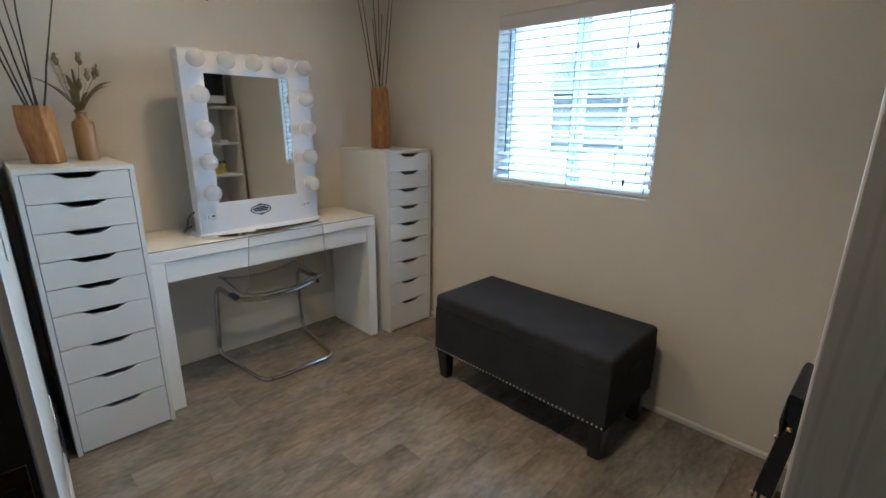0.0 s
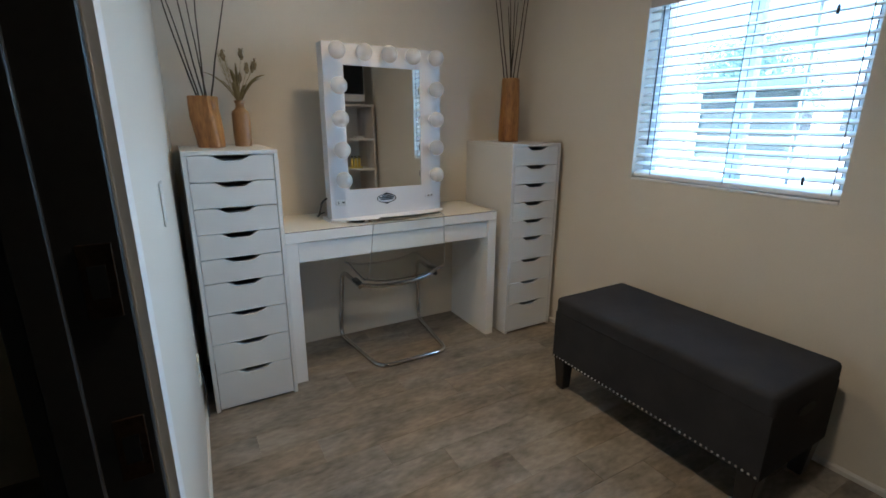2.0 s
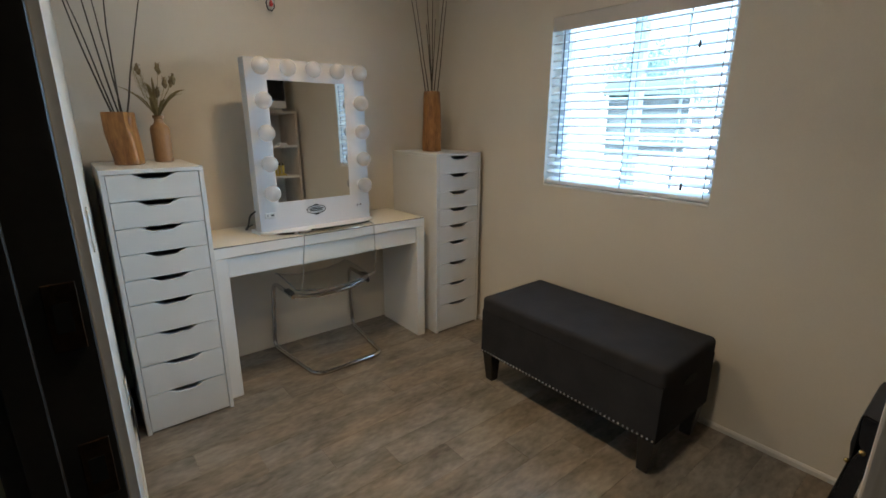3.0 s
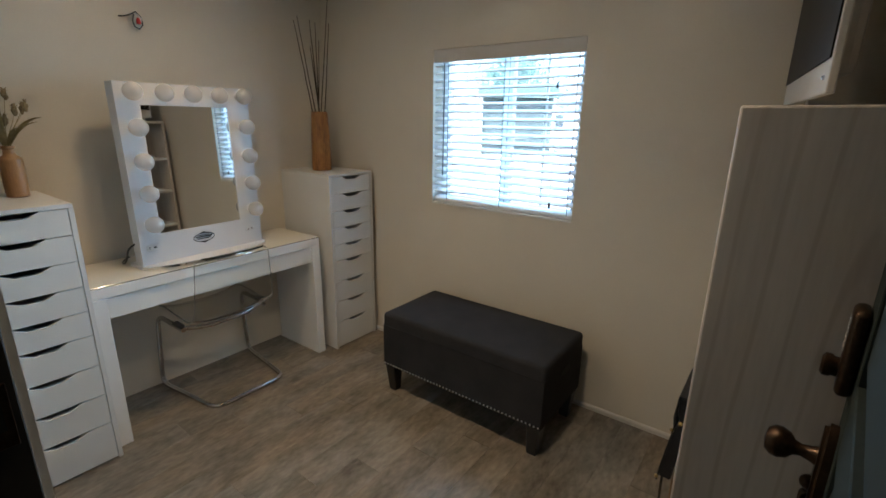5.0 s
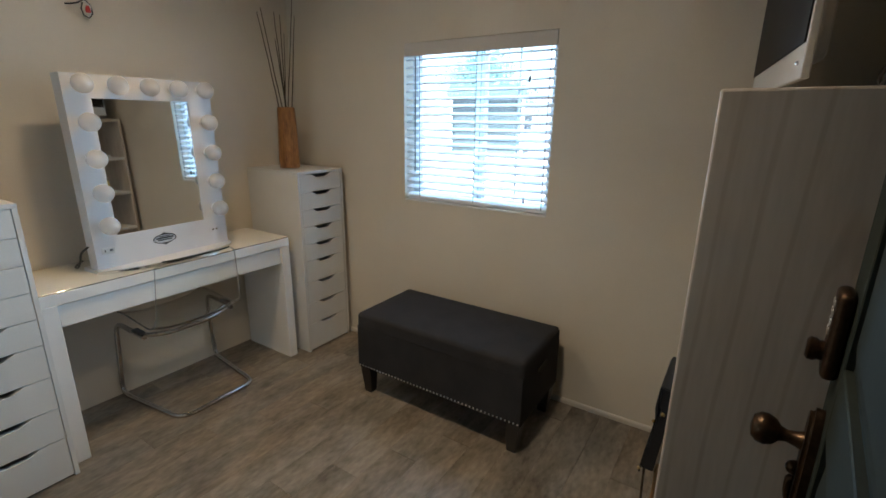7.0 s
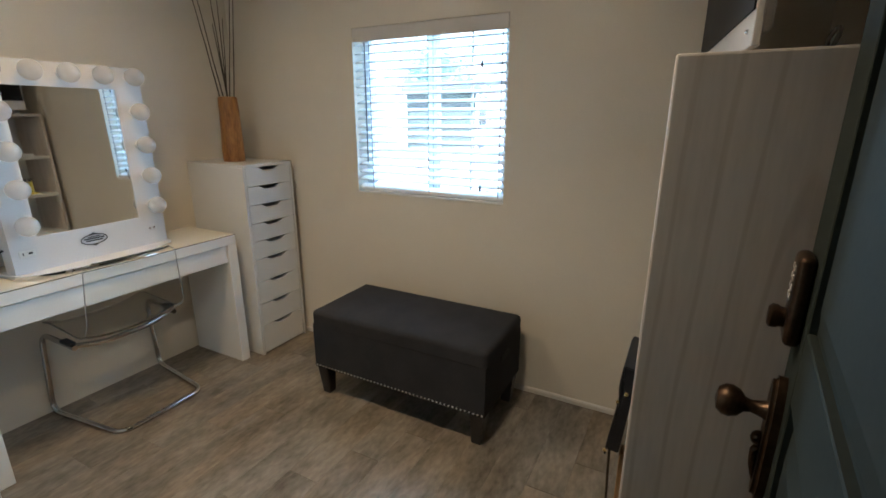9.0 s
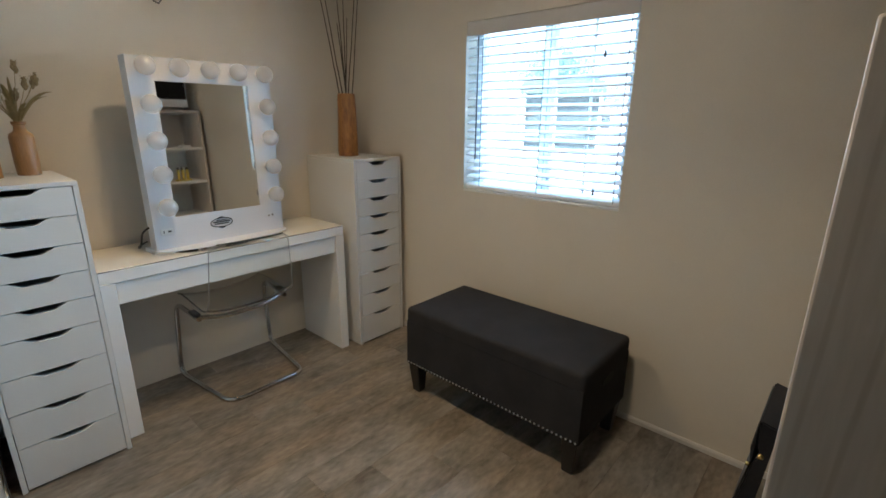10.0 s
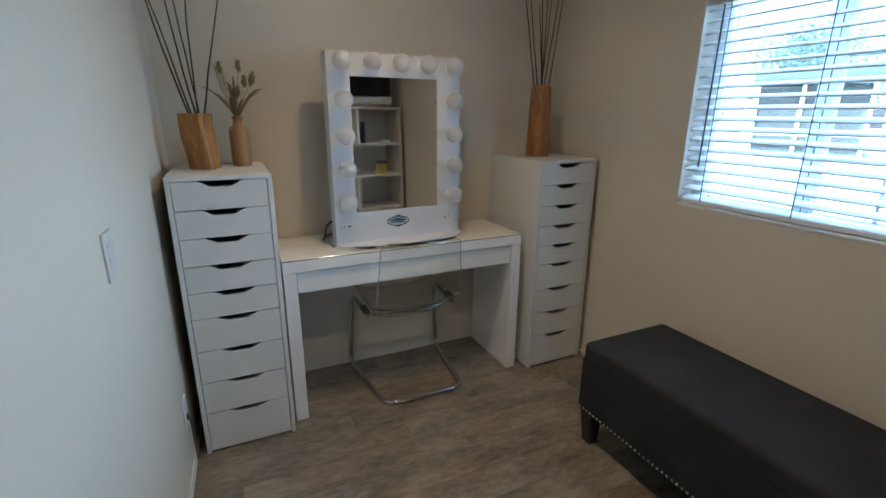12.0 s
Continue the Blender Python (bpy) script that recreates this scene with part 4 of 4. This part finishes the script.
tube(bm, bend([(0.06, 0.050, 0.004), (0.055, 0.048, -0.10), (0.05, 0.036, -0.35), (0.04, 0.030, -0.541)], 0.08), 0.0035, 6)
part("strap", bm, M_STICK, bag, "thin dark strap reaching the floor")
bm = B()
box(bm, 0.01, 0.05, 0.001, 0.020, -0.545, -0.001, 0.003)
part("leg_support", bm, M_OAK2, bag, "pale wooden stand under the bag")

# ---------- open door ----------
DWID, DTH = 0.905, 0.042
dr = thing("door_1", pose(XD + 0.012, DOOR_Y0 + 0.018, 0.008, 0, 0, -5.3), "dark green panelled door, wide open, with bronze lockset", "door")
dr["kind"] = "structure"
HD = DOOR_H - 0.035
bm = B()
cols = [(0, 0.13), (0.775, DWID)]
rails = [(0, 0.24), (0.98, 1.10), (HD - 0.13, HD)]
for a, b in cols:
    box(bm, a, b, -DTH, 0, 0, HD, 0.002)
for z0, z1 in rails:
    box(bm, 0.13, 0.775, -DTH, 0, z0, z1, 0.002)
box(bm, 0.12, 0.785, -DTH + 0.012, -0.012, 0.2, HD - 0.1)
part("door_leaf", bm, M_DOOR, dr)
for z0, z1 in ((0.24, 0.98), (1.10, HD - 0.13)):
    bm = B()
    a0, a1, c0, c1 = 0.14, 0.765, z0 + 0.01, z1 - 0.01
    lo = [bm.verts.new(p) for p in ((a0, -0.0115, c0), (a1, -0.0115, c0), (a1, -0.0115, c1), (a0, -0.0115, c1))]
    hi = [bm.verts.new(p) for p in ((a0 + 0.05, -0.001, c0 + 0.05), (a1 - 0.05, -0.001, c0 + 0.05), (a1 - 0.05, -0.001, c1 - 0.05), (a0 + 0.05, -0.001, c1 - 0.05))]
    bm.faces.new(hi)
    bm.faces.new(lo[::-1])
    for i in range(4):
        bm.faces.new((lo[i], lo[(i + 1) % 4], hi[(i + 1) % 4], hi[i]))
    part("raised_panel", bm, M_DOOR, dr)
hx = DWID - 0.064
bm = B()
box(bm, hx - 0.034, hx + 0.034, 0.0005, 0.024, 1.056, 1.206, 0.010, 3)
dbt = part("keypad_lock", bm, M_BRONZE, dr, "dark bronze keypad deadbolt", smooth=True)
bm = B()
for i in range(4):
    for j in range(2):
        box(bm, hx - 0.016 + j * 0.02, hx - 0.006 + j * 0.02, 0.0243, 0.0258, 1.13 + i * 0.016, 1.139 + i * 0.016)
part("key_marks", bm, M_SILVER, dbt, "pale key marks")
bm = B()
lathe(bm, [(0.017, 0), (0.017, 0.008), (0.020, 0.012), (0.020, 0.020), (0.015, 0.024)], seg=18, m=pose(hx, 0.023, 1.095, -90, 0, 0))
part("turn_piece", bm, M_BRONZE, dbt, smooth=True)
bm = B()
outline = []
for i in range(24):
    a = 2 * math.pi * i / 24
    outline.append((hx + 0.034 * math.cos(a), 0.865 + 0.125 * math.copysign(abs(math.sin(a)) ** 0.7, math.sin(a))))
prism(bm, outline, 0.0005, 0.020, axis="y")
bmesh.ops.bevel(bm, geom=[e for e in bm.edges if min(v.co.y for v in e.verts) > 0.019], offset=0.007, segments=3, affect="EDGES")
esc = part("escutcheon", bm, M_BRONZE, dr, "long aged bronze escutcheon", smooth=True)
bm = B()
lathe(bm, [(0.018, 0), (0.014, 0.010), (0.011, 0.024), (0.014, 0.034), (0.024, 0.042), (0.029, 0.055), (0.028, 0.066), (0.020, 0.076), (0.004, 0.079)], seg=22, m=pose(hx, 0.019, 0.92, -90, 0, 0))
part("door_knob", bm, M_BRONZE, dr, "round aged bronze knob", smooth=True)
bm = B()
ball(bm, (hx, 0.022, 0.862), 0.014, 12)
tube(bm, bend([(hx, 0.008, 0.85), (hx, 0.026, 0.84), (hx, 0.024, 0.80), (hx, 0.012, 0.765)], 0.02), 0.008, 8, 0.7)
part("thumb_latch", bm, M_BRONZE, esc, smooth=True)
for z in (0.2, 1.0, 1.8):
    bm = B()
    tube(bm, [(0.002, -DTH - 0.004, z), (0.002, -DTH - 0.004, z + 0.09)], 0.006, 8)
    part("hinge", bm, M_BRONZE, dr)

# ---------- outdoors ----------
bm = B()
bmesh.ops.create_grid(bm, x_segments=1, y_segments=1, size=600, matrix=pose(0, 0, -0.2))
solid("ground", bm, M_CONC, "pale sunlit concrete ground outside", "ground", kind="structure")

house = thing("house", pose(32, 14.0, -0.2), "pale stucco single-storey house across the yard", "house")
bm = B()
box(bm, 0, 7, -9, 7, 0, 2.9)
part("wall", bm, M_STUCCO, house)
bm = B()
prism(bm, [(-0.6, 2.9), (7.6, 2.9), (3.5, 4.3)], -9.5, 7.5, axis="y")
part("roof", bm, M_ROOF, house)
for y, w in ((-7.2, 1.8), (-4.2, 2.4), (-0.6, 2.6), (3.4, 2.0)):
    bm = B()
    box(bm, -0.05, 0.02, y, y + w, 0.9, 2.2)
    wd = part("window", bm, M_VINYL, house)
    bm = B()
    box(bm, -0.07, -0.052, y + 0.07, y + w / 2 - 0.03, 0.97, 2.13)
    box(bm, -0.07, -0.052, y + w / 2 + 0.03, y + w - 0.07, 0.97, 2.13)
    part("pane", bm, M_PANE, wd)


def tree(x, y, h, seed, crown):
    rng = random.Random(seed)
    t = thing("tree", pose(x, y, -0.2), "leafy green tree standing in the yard outside", "tree", "trees outside")
    bm = B()
    tube(bm, [(0, 0, 0), (0.05, 0.03, h * 0.3), (-0.04, 0.06, h * 0.55), (0.03, 0, h * 0.8)], 0.16, 8, 0.35)
    tips = []
    for i in range(7):
        a = rng.uniform(0, 6.28)
        z0 = h * rng.uniform(0.3, 0.55)
        e = Vector((math.cos(a) * crown * 0.6, math.sin(a) * crown * 0.6, z0 + h * rng.uniform(0.1, 0.3)))
        tube(bm, [(0, 0, z0), (e.x * 0.5, e.y * 0.5, (z0 + e.z) / 2 + 0.1), tuple(e)], 0.06, 6, 0.3)
        tips.append(e)
    part("trunk", bm, M_BARK, t)
    vs, fs = [], []
    tips.append(Vector((0, 0, h * 0.8)))
    for k in range(6500):
        c = rng.choice(tips) + Vector((rng.gauss(0, 1), rng.gauss(0, 1), rng.gauss(0, 0.8))) * crown * 0.28
        u = Vector((rng.uniform(-1, 1), rng.uniform(-1, 1), rng.uniform(-1, 1))).normalized()
        v = u.cross(Vector((rng.uniform(-1, 1), rng.uniform(-1, 1), rng.uniform(-1, 1)))).normalized()
        s = rng.uniform(0.07, 0.13)
        i = len(vs)
        vs += [tuple(c - u * s), tuple(c + v * s * 0.45), tuple(c + u * s), tuple(c - v * s * 0.45)]
        fs.append((i, i + 1, i + 2, i + 3))
    me = bpy.data.meshes.new("crown")
    me.from_pydata(vs, [], fs)
    me.materials.append(M_LEAF)
    c = new("crown", me)
    c.parent = t


tree(26.6, 14.3, 5.9, 11, 3.0)

# porch building with dark openings between pale posts
porch = thing("porch_building", pose(21.0, 11.3, -0.2, 0, 0, 27), "pale blue-grey porch building with white posts", "building")
bm = B()
box(bm, 0.5, 3.5, -1.75, 1.75, 0, 2.7)
part("wall", bm, M_PORCH, porch)
bm = B()
prism(bm, [(-0.2, 2.75), (3.8, 2.75), (3.8, 2.95), (1.7, 3.45), (-0.2, 2.95)], -1.95, 1.95, axis="y")
part("roof", bm, M_PORCHROOF, porch)
for y in (-1.75, 0.28, 1.75):
    bm = B()
    box(bm, -0.05, 0.07, y - 0.06, y + 0.06, 0, 2.75)
    part("post", bm, M_STUCCO, porch)
bm = B()
box(bm, -0.02, 0.04, -1.69, 1.69, 0.85, 0.92)
part("rail", bm, M_STUCCO, porch)
for y, w in ((-1.55, 1.65), (0.45, 1.15)):
    bm = B()
    box(bm, 0.46, 0.5, y, y + w, 0.25, 2.62)
    part("window", bm, M_PANE2, porch)

# ---------- floor planks ----------
PW, PL, G = 0.149, 0.914, 0.0010
cache = {}


def plank_mesh(length, width):
    key = (round(length, 3), round(width, 3))
    if key not in cache:
        bm = B()
        box(bm, -length / 2, length / 2, -width / 2, width / 2, -0.0028, 0.0, 0.0004)
        cache[key] = mesh_of("plank", bm, M_FLOOR)
    return cache[key]


row = 0
y = 1.855 - PW * 14
x_end = XW
while y < YV:
    y0, y1 = max(y, YB), min(y + PW, YV)
    if y1 - y0 > 0.02:
        x = XO - 0.55 - PL + (0.74 - 0.2165 * (row - 14) - XO + 0.55) % PL
        while x < x_end:
            a, b = max(x, XO - 0.55), min(x + PL, x_end)
            if b - a > 0.02:
                pk = new("plank", plank_mesh(b - a - G, y1 - y0 - G))
                pk.parent = floor
                pk.matrix_basis = pose((a + b) / 2, (y0 + y1) / 2, 0)
            x += PL
    y += PW
    row += 1
